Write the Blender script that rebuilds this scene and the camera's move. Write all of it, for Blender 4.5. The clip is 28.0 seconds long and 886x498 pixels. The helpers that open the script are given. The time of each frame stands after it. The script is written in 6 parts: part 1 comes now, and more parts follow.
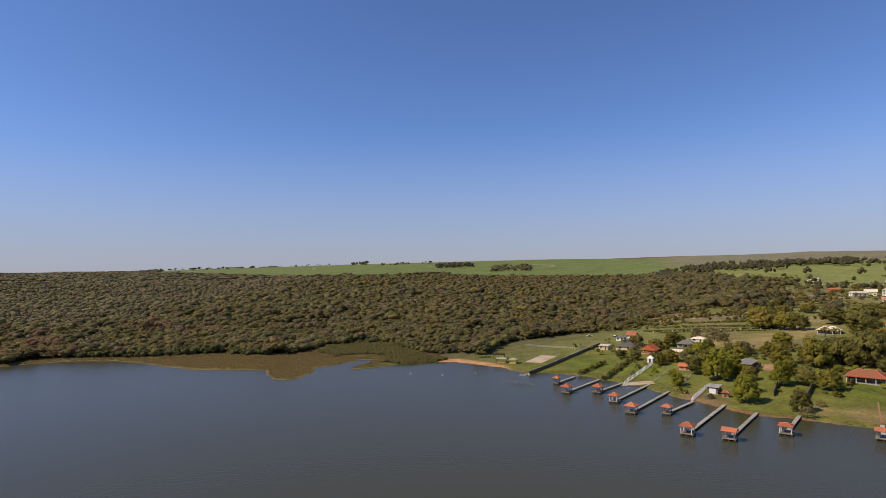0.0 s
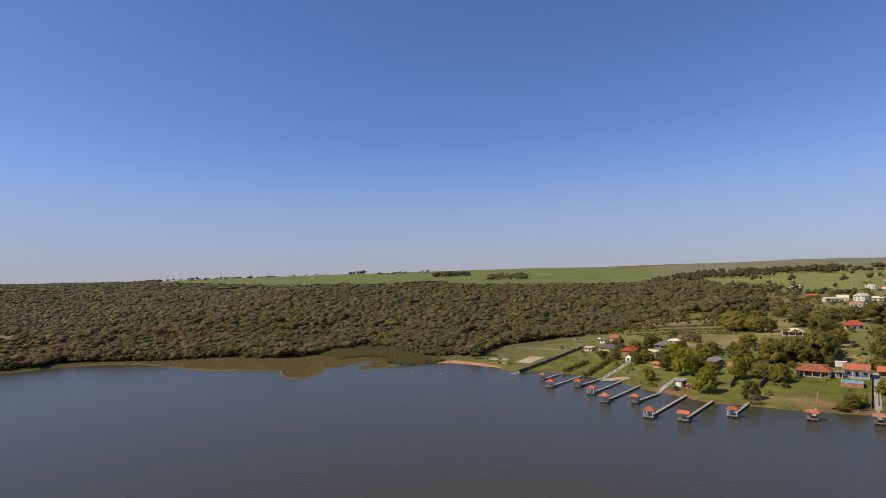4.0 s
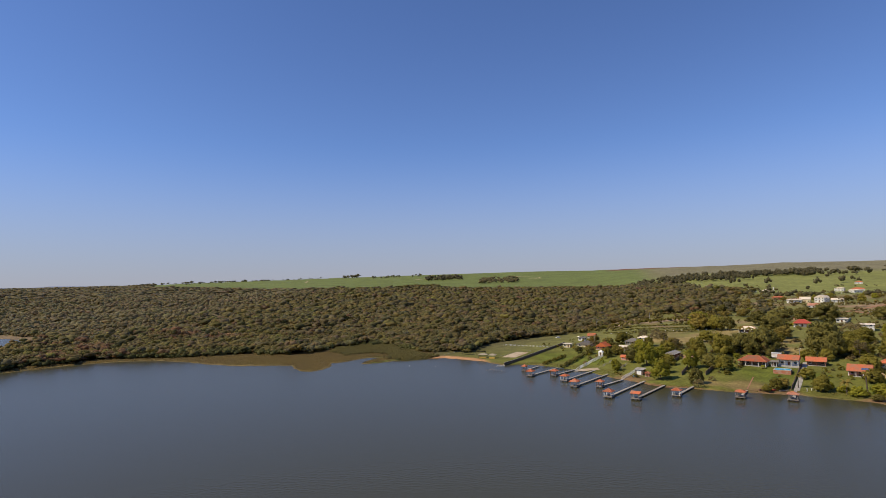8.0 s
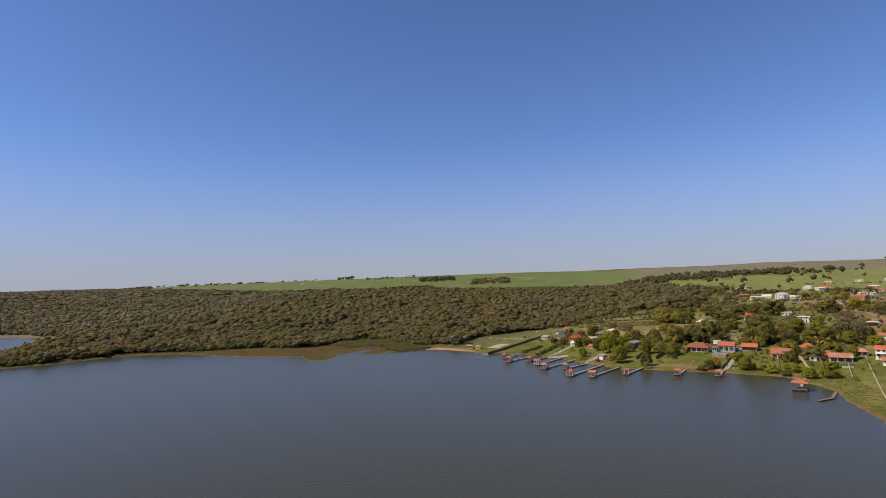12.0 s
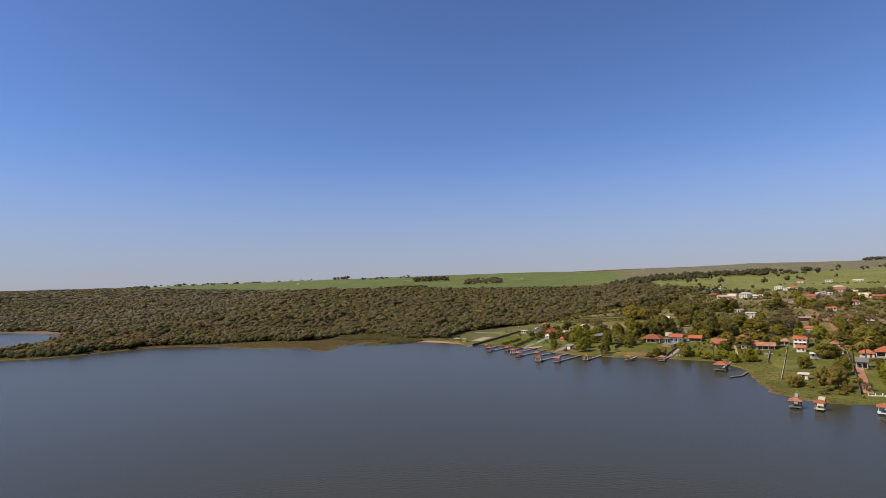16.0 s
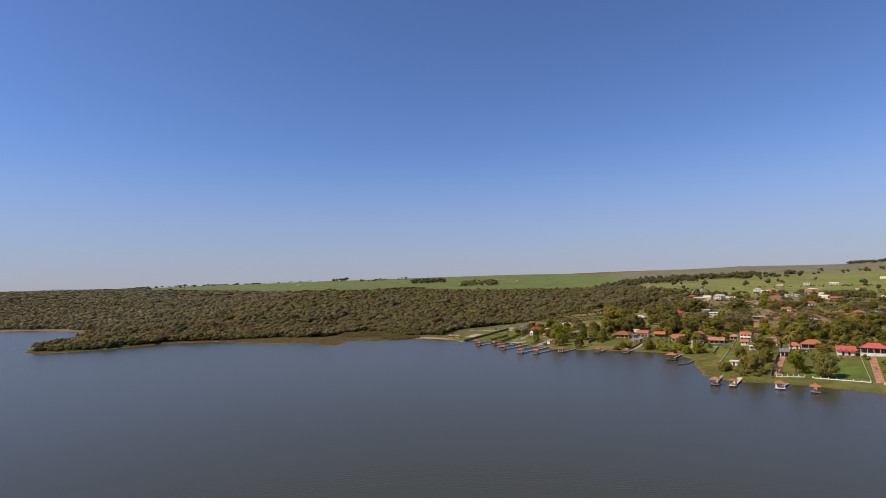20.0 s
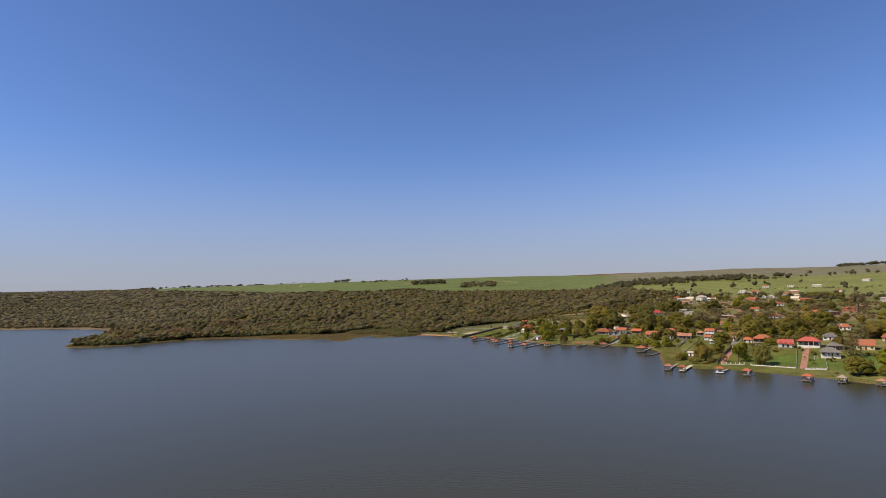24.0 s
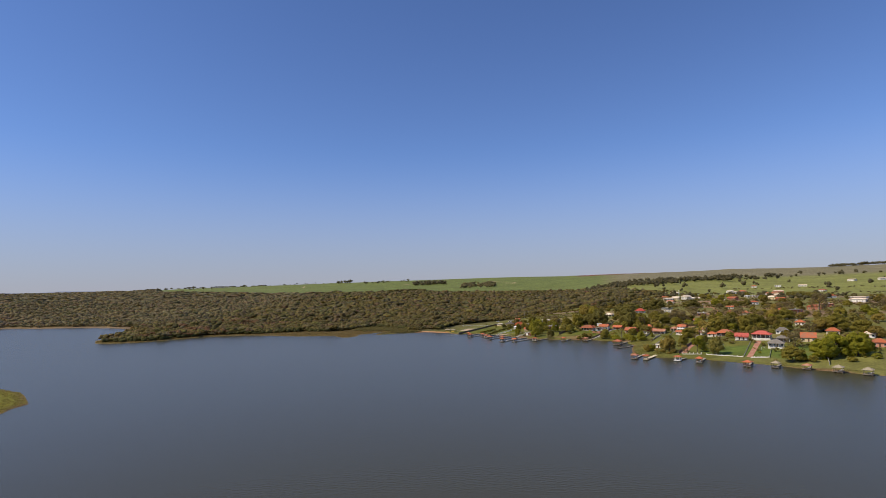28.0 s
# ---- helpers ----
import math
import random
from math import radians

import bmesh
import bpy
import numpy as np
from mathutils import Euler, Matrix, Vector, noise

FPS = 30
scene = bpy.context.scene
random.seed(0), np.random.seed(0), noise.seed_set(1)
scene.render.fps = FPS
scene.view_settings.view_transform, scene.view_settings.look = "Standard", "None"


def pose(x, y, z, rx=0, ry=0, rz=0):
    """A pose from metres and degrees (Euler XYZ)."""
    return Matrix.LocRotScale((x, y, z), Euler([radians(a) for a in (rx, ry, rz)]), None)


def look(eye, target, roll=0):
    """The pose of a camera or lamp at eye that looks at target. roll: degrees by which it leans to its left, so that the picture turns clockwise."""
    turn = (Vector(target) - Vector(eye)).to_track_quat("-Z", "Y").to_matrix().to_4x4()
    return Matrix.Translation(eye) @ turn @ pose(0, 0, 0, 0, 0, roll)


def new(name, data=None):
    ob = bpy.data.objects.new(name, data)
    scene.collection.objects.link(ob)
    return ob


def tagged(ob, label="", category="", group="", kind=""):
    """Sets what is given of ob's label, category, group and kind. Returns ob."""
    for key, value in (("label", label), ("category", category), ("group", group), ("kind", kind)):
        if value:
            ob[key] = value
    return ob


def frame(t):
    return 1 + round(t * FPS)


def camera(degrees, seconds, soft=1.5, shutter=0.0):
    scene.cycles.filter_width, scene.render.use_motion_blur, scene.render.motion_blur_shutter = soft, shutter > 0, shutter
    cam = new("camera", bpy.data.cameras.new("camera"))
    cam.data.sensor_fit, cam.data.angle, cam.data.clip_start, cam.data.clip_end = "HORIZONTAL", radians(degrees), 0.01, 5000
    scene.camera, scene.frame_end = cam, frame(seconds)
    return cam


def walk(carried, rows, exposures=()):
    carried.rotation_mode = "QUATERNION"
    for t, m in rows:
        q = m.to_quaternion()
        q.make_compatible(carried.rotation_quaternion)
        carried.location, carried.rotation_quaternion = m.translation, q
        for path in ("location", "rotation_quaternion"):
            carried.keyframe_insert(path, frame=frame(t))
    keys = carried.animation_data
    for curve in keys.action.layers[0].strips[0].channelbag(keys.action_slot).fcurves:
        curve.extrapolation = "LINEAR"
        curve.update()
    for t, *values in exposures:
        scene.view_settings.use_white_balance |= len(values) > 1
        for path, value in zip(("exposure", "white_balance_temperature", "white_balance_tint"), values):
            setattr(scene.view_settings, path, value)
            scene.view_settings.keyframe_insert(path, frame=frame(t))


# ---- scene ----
cam = camera(77.3, 28.0, soft=0.8)
PATH = [
    (0, (0.891, -18.277, 52.855), (0.901, -15.780, 52.971), -0.8),
    (3, (0.583, -41.164, 52.506), (0.603, -38.668, 52.653), -1.1),
    (5.5, (-0.520, -65.985, 52.307), (-0.479, -63.490, 52.474), -1.0),
    (8, (-1.404, -94.696, 52.553), (-1.344, -92.203, 52.724), -1.2),
    (11, (-1.120, -133.926, 51.356), (-1.035, -131.434, 51.532), -1.5),
    (14.5, (0.318, -183.075, 50.465), (0.420, -180.584, 50.641), -1.5),
    (17, (1.595, -218.546, 50.085), (1.715, -216.055, 50.261), -1.4),
    (20, (1.052, -260.832, 49.985), (1.177, -258.343, 50.168), -1.3),
    (24, (-1.008, -316.340, 49.825), (-0.884, -313.850, 50.014), -1.2),
    (27, (0.640, -353.420, 48.940), (0.756, -350.930, 49.132), -1.3),
    (28, (0.077, -367.789, 49.159), (0.195, -365.299, 49.351), -1.3),
]
walk(cam, [(t, look(eye, aim, roll)) for t, eye, aim, roll in PATH])

# ---- sky and sun ----
SUN_TO = Vector((-0.975, -0.22, 0.0)).normalized()
SUN_EL = radians(46)
world = bpy.data.worlds.new("world")
scene.world = world
world.use_nodes = True
wn, wl = world.node_tree.nodes, world.node_tree.links
sky = wn.new("ShaderNodeTexSky")
sky.sky_type = "NISHITA"
sky.sun_disc = False
sky.sun_elevation = SUN_EL
sky.sun_rotation = math.atan2(SUN_TO.x, SUN_TO.y)
sky.altitude = 500
sky.air_density, sky.dust_density, sky.ozone_density = 1.0, 0.0, 3.0
# summer haze: the sky pales towards the horizon
coord = wn.new("ShaderNodeTexCoord")
split = wn.new("ShaderNodeSeparateXYZ")
wl.new(coord.outputs["Generated"], split.inputs[0])
rise = wn.new("ShaderNodeMapRange")
rise.interpolation_type = "SMOOTHSTEP"
rise.inputs["From Min"].default_value, rise.inputs["From Max"].default_value = -0.03, 0.26
rise.inputs["To Min"].default_value, rise.inputs["To Max"].default_value = 0.85, 0.0
wl.new(split.outputs["Z"], rise.inputs["Value"])
tint = wn.new("ShaderNodeMix")
tint.data_type, tint.blend_type = "RGBA", "MULTIPLY"
tint.inputs[0].default_value = 1.0
tint.inputs[7].default_value = (0.79, 0.895, 1.21, 1)
wl.new(sky.outputs[0], tint.inputs[6])
haze = wn.new("ShaderNodeMix")
haze.data_type = "RGBA"
haze.inputs[7].default_value = (3.22, 3.20, 3.95, 1)
wl.new(rise.outputs[0], haze.inputs[0])
wl.new(tint.outputs[2], haze.inputs[6])
wn["Background"].inputs["Strength"].default_value = 0.104
wl.new(haze.outputs[2], wn["Background"].inputs["Color"])
sun = new("sun", bpy.data.lights.new("sun", "SUN"))
sun.data.energy, sun.data.angle, sun.data.color = 4.6, radians(0.6), (1.0, 0.85, 0.615)
sun_dir = Vector((SUN_TO.x * math.cos(SUN_EL), SUN_TO.y * math.cos(SUN_EL), math.sin(SUN_EL)))
sun.matrix_world = look(sun_dir * 300, (0, 0, 0))


# ---- materials ----
def material(name, a, b, scale=1.0, rough=0.85, bump=0.3, big=None, big_scale=0.03, metal=0.0, per=None, spread=0.15, detail=4, spec=0.3):
    """Two tones by fine noise, a third by broad noise, relief by the fine noise; per: 'object' or 'island' varies lightness."""
    m = bpy.data.materials.new(name)
    m.use_nodes = True
    n, l = m.node_tree.nodes, m.node_tree.links
    bsdf = n["Principled BSDF"]
    geo = n.new("ShaderNodeNewGeometry")
    fine = n.new("ShaderNodeTexNoise")
    fine.inputs["Scale"].default_value, fine.inputs["Detail"].default_value = scale, detail
    l.new(geo.outputs["Position"], fine.inputs["Vector"])
    ramp = n.new("ShaderNodeMapRange")
    ramp.inputs["From Min"].default_value, ramp.inputs["From Max"].default_value = 0.32, 0.68
    l.new(fine.outputs["Fac"], ramp.inputs["Value"])
    mix = n.new("ShaderNodeMix")
    mix.data_type = "RGBA"
    mix.inputs[6].default_value, mix.inputs[7].default_value = (*a, 1), (*b, 1)
    l.new(ramp.outputs[0], mix.inputs[0])
    colour = mix.outputs[2]
    if big:
        broad = n.new("ShaderNodeTexNoise")
        broad.inputs["Scale"].default_value, broad.inputs["Detail"].default_value = big_scale, 3
        l.new(geo.outputs["Position"], broad.inputs["Vector"])
        r2 = n.new("ShaderNodeMapRange")
        r2.inputs["From Min"].default_value, r2.inputs["From Max"].default_value = 0.45, 0.65
        l.new(broad.outputs["Fac"], r2.inputs["Value"])
        m2 = n.new("ShaderNodeMix")
        m2.data_type = "RGBA"
        l.new(r2.outputs[0], m2.inputs[0])
        l.new(colour, m2.inputs[6])
        m2.inputs[7].default_value = (*big, 1)
        colour = m2.outputs[2]
    if per:
        if per == "object":
            src = n.new("ShaderNodeObjectInfo").outputs["Random"]
        else:
            src = geo.outputs["Random Per Island"]
        r3 = n.new("ShaderNodeMapRange")
        r3.inputs["To Min"].default_value, r3.inputs["To Max"].default_value = 1 - spread, 1 + spread
        l.new(src, r3.inputs["Value"])
        hsv = n.new("ShaderNodeHueSaturation")
        l.new(r3.outputs[0], hsv.inputs["Value"])
        l.new(colour, hsv.inputs["Color"])
        colour = hsv.outputs[0]
    l.new(colour, bsdf.inputs["Base Color"])
    bsdf.inputs["Roughness"].default_value = rough
    bsdf.inputs["Metallic"].default_value = metal
    bsdf.inputs["Specular IOR Level"].default_value = spec
    if bump:
        bm_ = n.new("ShaderNodeBump")
        bm_.inputs["Strength"].default_value = bump
        bm_.inputs["Distance"].default_value = 0.4 / scale
        l.new(fine.outputs["Fac"], bm_.inputs["Height"])
        l.new(bm_.outputs[0], bsdf.inputs["Normal"])
    return m


def foliage(name, a, b, big=None, spread=0.28, per="object", scale=1.6, relief=0.5, through_light=0.56):
    """Leaves: matt, and letting part of the light through."""
    m = material(name, a, b, scale, 0.75, relief, big, 0.012, per=per, spread=spread, detail=5, spec=0.2)
    n, l = m.node_tree.nodes, m.node_tree.links
    bsdf, out = n["Principled BSDF"], n["Material Output"]
    thin = n.new("ShaderNodeBsdfTranslucent")
    l.new(bsdf.inputs["Base Color"].links[0].from_socket, thin.inputs["Color"])
    both = n.new("ShaderNodeMixShader")
    both.inputs[0].default_value = through_light
    l.new(bsdf.outputs[0], both.inputs[1])
    l.new(thin.outputs[0], both.inputs[2])
    l.new(both.outputs[0], out.inputs["Surface"])
    return m


M_TILE = material("clay_tile", (0.48, 0.135, 0.056), (0.35, 0.095, 0.045), 2.2, 0.8, 0.4, (0.29, 0.135, 0.080), 0.25, per="object", spread=0.3)
M_TILE_NEW = material("bright_new_tile", (0.60, 0.150, 0.048), (0.48, 0.115, 0.040), 2.2, 0.8, 0.4, per="object", spread=0.08)
M_TILE_PINK = material("faded_red_tile", (0.52, 0.120, 0.090), (0.42, 0.095, 0.075), 2.2, 0.75, 0.3, per="object", spread=0.1)
M_TILE_RED = material("painted_red_tile", (0.42, 0.065, 0.045), (0.32, 0.055, 0.04), 2.2, 0.7, 0.3, per="object", spread=0.1)
M_TILE_PALE = material("pale_fibre_cement", (0.72, 0.63, 0.50), (0.60, 0.51, 0.40), 1.4, 0.85, 0.3, per="object", spread=0.15)
M_GREY_ROOF = material("weathered_grey_roofing", (0.215, 0.195, 0.172), (0.150, 0.135, 0.120), 1.2, 0.85, 0.3, per="object", spread=0.15)
M_WHITE = material("white_plaster", (0.80, 0.79, 0.75), (0.70, 0.68, 0.63), 1.1, 0.85, 0.15, (0.60, 0.57, 0.50), 0.4)
M_CREAM = material("cream_plaster", (0.72, 0.60, 0.36), (0.62, 0.52, 0.32), 1.1, 0.85, 0.15)
M_PINK = material("salmon_plaster", (0.60, 0.29, 0.20), (0.52, 0.25, 0.18), 1.1, 0.85, 0.15)
M_BRICK = material("bare_brick", (0.42, 0.16, 0.09), (0.32, 0.12, 0.07), 3.0, 0.9, 0.4, (0.38, 0.22, 0.15), 0.5)
M_DARK = material("dark_interior", (0.035, 0.033, 0.03), (0.05, 0.045, 0.04), 1.0, 0.7, 0.0)
M_WOOD = material("weathered_wood", (0.27, 0.23, 0.19), (0.18, 0.15, 0.12), 3.0, 0.85, 0.4, per="object", spread=0.2)
M_POST = material("dark_wet_post", (0.085, 0.07, 0.055), (0.13, 0.11, 0.09), 4.0, 0.8, 0.4)
M_CONCRETE = material("pale_concrete", (0.42, 0.40, 0.36), (0.33, 0.31, 0.28), 2.0, 0.9, 0.3, (0.29, 0.27, 0.24), 0.2)
M_WALL_DARK = material("mossy_wall", (0.20, 0.14, 0.095), (0.13, 0.095, 0.065), 1.2, 0.9, 0.4)
M_GLASS = material("window_glass", (0.03, 0.04, 0.05), (0.05, 0.06, 0.07), 0.5, 0.08, 0.0, spec=0.6)
M_BARK = material("bark", (0.13, 0.10, 0.075), (0.08, 0.06, 0.045), 4.0, 0.9, 0.6)
M_LEAF = foliage("leaf_mid_green", (0.248, 0.225, 0.037), (0.328, 0.275, 0.055))
M_LEAF_DARK = foliage("leaf_dark_green", (0.211, 0.194, 0.048), (0.277, 0.239, 0.066))
M_LEAF_LIME = foliage("leaf_light_green", (0.290, 0.289, 0.028), (0.372, 0.336, 0.048), spread=0.2)
M_LEAF_DRY = foliage("leaf_dry_brown", (0.279, 0.218, 0.097), (0.228, 0.185, 0.083))
M_FOREST = foliage("forest_leaf", (0.86, 0.86, 0.84), (1.12, 1.12, 1.14), spread=0.10, per="island", scale=0.35, relief=0.1, through_light=0.66)
f_nodes, f_links = M_FOREST.node_tree.nodes, M_FOREST.node_tree.links
f_leaf = f_nodes.new("ShaderNodeVertexColor")
f_leaf.layer_name = "leaf"
f_mix = f_nodes.new("ShaderNodeMix")
f_mix.data_type, f_mix.blend_type = "RGBA", "MULTIPLY"
f_mix.inputs[0].default_value = 1.0
f_source = f_nodes["Principled BSDF"].inputs["Base Color"].links[0].from_socket
f_links.new(f_source, f_mix.inputs[6])
f_links.new(f_leaf.outputs["Color"], f_mix.inputs[7])
f_links.new(f_mix.outputs[2], f_nodes["Principled BSDF"].inputs["Base Color"])
f_links.new(f_mix.outputs[2], f_nodes["Translucent BSDF"].inputs["Color"])
M_MARSH_SCRUB = foliage("marsh_scrub_leaf", (0.190, 0.172, 0.058), (0.240, 0.205, 0.078), spread=0.3, per="island", scale=0.9, relief=0.3)
M_SHORE_LEAF = foliage("shore_shrub_leaf", (0.140, 0.145, 0.052), (0.190, 0.182, 0.065), spread=0.25, per="island", scale=0.9, relief=0.3)

# ground: the cover's own colour comes from the mesh, two noises vary it
M_GROUND = bpy.data.materials.new("ground_cover")
M_GROUND.use_nodes = True
gn, gl = M_GROUND.node_tree.nodes, M_GROUND.node_tree.links
g_att = gn.new("ShaderNodeVertexColor")
g_att.layer_name = "cover"
g_geo = gn.new("ShaderNodeNewGeometry")
g_col = g_att.outputs["Color"]
for g_scale, lo, hi in ((0.9, 0.72, 1.25), (0.11, 0.75, 1.25), (0.012, 0.85, 1.15)):
    g_n = gn.new("ShaderNodeTexNoise")
    g_n.inputs["Scale"].default_value, g_n.inputs["Detail"].default_value = g_scale, 5
    gl.new(g_geo.outputs["Position"], g_n.inputs["Vector"])
    g_r = gn.new("ShaderNodeMapRange")
    g_r.inputs["From Min"].default_value, g_r.inputs["From Max"].default_value = 0.3, 0.7
    g_r.inputs["To Min"].default_value, g_r.inputs["To Max"].default_value = lo, hi
    gl.new(g_n.outputs["Fac"], g_r.inputs["Value"])
    g_h = gn.new("ShaderNodeHueSaturation")
    gl.new(g_r.outputs[0], g_h.inputs["Value"])
    gl.new(g_col, g_h.inputs["Color"])
    g_col = g_h.outputs[0]
gl.new(g_col, gn["Principled BSDF"].inputs["Base Color"])
gn["Principled BSDF"].inputs["Roughness"].default_value = 0.95
gn["Principled BSDF"].inputs["Specular IOR Level"].default_value = 0.15

M_WATER = bpy.data.materials.new("lake_water")
M_WATER.use_nodes = True
an, al = M_WATER.node_tree.nodes, M_WATER.node_tree.links
a_b = an["Principled BSDF"]
a_b.inputs["Base Color"].default_value = (0.055, 0.052, 0.0255, 1)
a_b.inputs["Roughness"].default_value = 0.25
a_b.inputs["Specular IOR Level"].default_value = 0.28
a_b.inputs["IOR"].default_value = 1.33
a_geo = an.new("ShaderNodeNewGeometry")
a_n1 = an.new("ShaderNodeTexNoise")
a_n1.inputs["Scale"].default_value, a_n1.inputs["Detail"].default_value = 0.9, 5
a_map = an.new("ShaderNodeMapping")
a_map.inputs["Scale"].default_value = (0.55, 1.0, 1.0)
a_map.inputs["Rotation"].default_value = (0, 0, 0.5)
al.new(a_geo.outputs["Position"], a_map.inputs["Vector"])
al.new(a_map.outputs[0], a_n1.inputs["Vector"])
a_bump = an.new("ShaderNodeBump")
a_bump.inputs["Strength"].default_value, a_bump.inputs["Distance"].default_value = 0.20, 0.2
al.new(a_n1.outputs["Fac"], a_bump.inputs["Height"])
al.new(a_bump.outputs[0], a_b.inputs["Normal"])

# ---- the lie of the land, drawn on a site plan whose unit is K metres ----
K = 1.25
SHORE = [(-1300, 700), (-900, 570), (-599, 527), (-474, 506), (-397, 466), (-355, 416), (-338, 360), (-306, 250), (-291, 222), (-275, 216), (-258, 218), (-244, 228), (-232, 242),
         (-220, 259), (-208, 269), (-192, 276), (-171, 275), (-148, 265), (-130, 252), (-116, 244), (-99, 242), (-80, 240), (-76, 228), (-71, 218), (-64, 214), (-58, 220),
         (-56, 232), (-58, 245), (-49, 252), (-40, 267), (-33, 265), (-40, 248), (-41, 239), (-31, 241), (-21, 250), (-6, 256), (5, 256), (18, 246), (28, 236), (37, 219),
         (43, 222), (54, 217), (63, 207), (69, 199), (75, 187), (79, 173), (83, 165), (87, 155), (93, 147), (101, 143),
         (113, 134), (131, 127)]
SHORE += [(141, 117), (149, 110), (148, 92), (145, 79), (141, 70), (132, 48), (125, 30), (127, 19), (133, 11), (141, 7), (151, 0), (156, -8), (162, -17), (170, -25), (175, -37), (180, -48), (187, -58), (195, -69),
          (230, -110), (300, -200), (420, -330), (600, -500), (900, -900), (700, -1500), (-900, -1500), (-1500, -700)]
ISLAND = [(-146, -91), (-150, -72), (-158, -58), (-171, -43), (-190, -31), (-230, -30), (-240, -70), (-200, -100), (-165, -102)]


def smooth(a, b, v):
    t = np.clip((np.asarray(v, float) - a) / (b - a), 0, 1)
    return t * t * (3 - 2 * t)


def polygon_distance(px, py, poly):
    """Distance to a closed outline, negative inside it."""
    px, py = np.asarray(px, float), np.asarray(py, float)
    if px.size < 40:
        # few places: all edges at once
        p = np.array(poly, float)
        q = np.roll(p, -1, 0)
        ex, ey = q[:, 0] - p[:, 0], q[:, 1] - p[:, 1]
        ax, ay = px[..., None] - p[:, 0], py[..., None] - p[:, 1]
        t = np.clip((ax * ex + ay * ey) / (ex * ex + ey * ey), 0, 1)
        d = np.sqrt(((ax - t * ex) ** 2 + (ay - t * ey) ** 2).min(-1))
        cross = ((p[:, 1] > py[..., None]) != (q[:, 1] > py[..., None])) & (ax < ex * ay / np.where(ey == 0, 1, ey))
        return np.where(cross.sum(-1) % 2 == 1, -d, d)
    best = np.full(px.shape, 1e18)
    inside = np.zeros(px.shape, bool)
    for (x0, y0), (x1, y1) in zip(poly, poly[1:] + poly[:1]):
        dx, dy = x1 - x0, y1 - y0
        t = np.clip(((px - x0) * dx + (py - y0) * dy) / (dx * dx + dy * dy), 0, 1)
        best = np.minimum(best, (px - x0 - t * dx) ** 2 + (py - y0 - t * dy) ** 2)
        if dy:
            inside ^= ((y0 > py) != (y1 > py)) & (px < dx * (py - y0) / dy + x0)
    d = np.sqrt(best)
    return np.where(inside, -d, d)


def wobble(x, y, size, seed=0.0):
    """Cheap smooth noise in -1..1."""
    x, y = np.asarray(x, float) / size + seed, np.asarray(y, float) / size - seed * 0.7
    return (np.sin(x * 1.7 + 1.3 * np.sin(y * 1.1 + 0.4)) + np.sin(y * 1.9 + 1.7 * np.sin(x * 0.8 - 1.1)) + np.sin((x + y) * 1.3 + seed)) / 3


def shore_distance(x, y):
    """Metres from the water's edge, positive on land."""
    lake = polygon_distance(x, y, SHORE) + 0.8 * wobble(x, y, 4.0) + 0.5 * wobble(x, y, 1.8, 3.0)
    isle = polygon_distance(x, y, ISLAND) + 1.2 * wobble(x, y, 5.0)
    return np.maximum(lake, -isle)


# how steep the village side rises: x, y, share
SLOPES = [(145, 176, 0.75), (167, 142, 0.85), (173, 111, 0.95), (235, 165, 1.1), (234, 220, 0.95), (266, 241, 1.1), (217, 249, 0.87), (189, 254, 0.68),
          (185, 291, 0.5), (345, 411, 0.87), (440, 643, 0.92), (364, 337, 1.0), (121, 202, 0.95), (80, 257, 0.65), (87, 314, 0.42), (44, 286, 0.35), (176, 52, 0.75), (201, 9, 0.75), (213, 42, 0.85)]
# skyline: bearing in degrees, distance, height above the drone's
SKYLINE = [(-60, 3600, 36), (-36, 3500, 32), (-27, 3400, 37), (-22, 3200, 46), (-14, 2900, 50), (-8, 2700, 53), (-2, 2600, 55),
           (8, 2600, 61), (15, 2600, 59), (20, 2500, 60), (26, 2400, 58), (30, 2300, 60), (36, 2200, 53), (41, 2100, 53), (60, 2100, 53)]


# the woods thin out into scrub between the dirt road and the hillside houses
THICKET = [(96, 372), (150, 430), (182, 412), (215, 392), (240, 402), (300, 505), (346, 592), (398, 705), (420, 760), (350, 770), (230, 640), (110, 480)]


def village_side(x, y):
    return smooth(-60, 60, x - (y - 262) - 20)


def wood_limit(phi):
    """How far the woods reach before the fields begin, by bearing."""
    return np.interp(phi, (-27, -24.5, -21, -16, -10, -5, -2, 0, 3, 6, 10, 14, 17, 19.5, 20.8, 24, 30), (3300, 2650, 2350, 1990, 1860, 1800, 1900, 1900, 1720, 1690, 1690, 1560, 1420, 1380, 1090, 1010, 900))


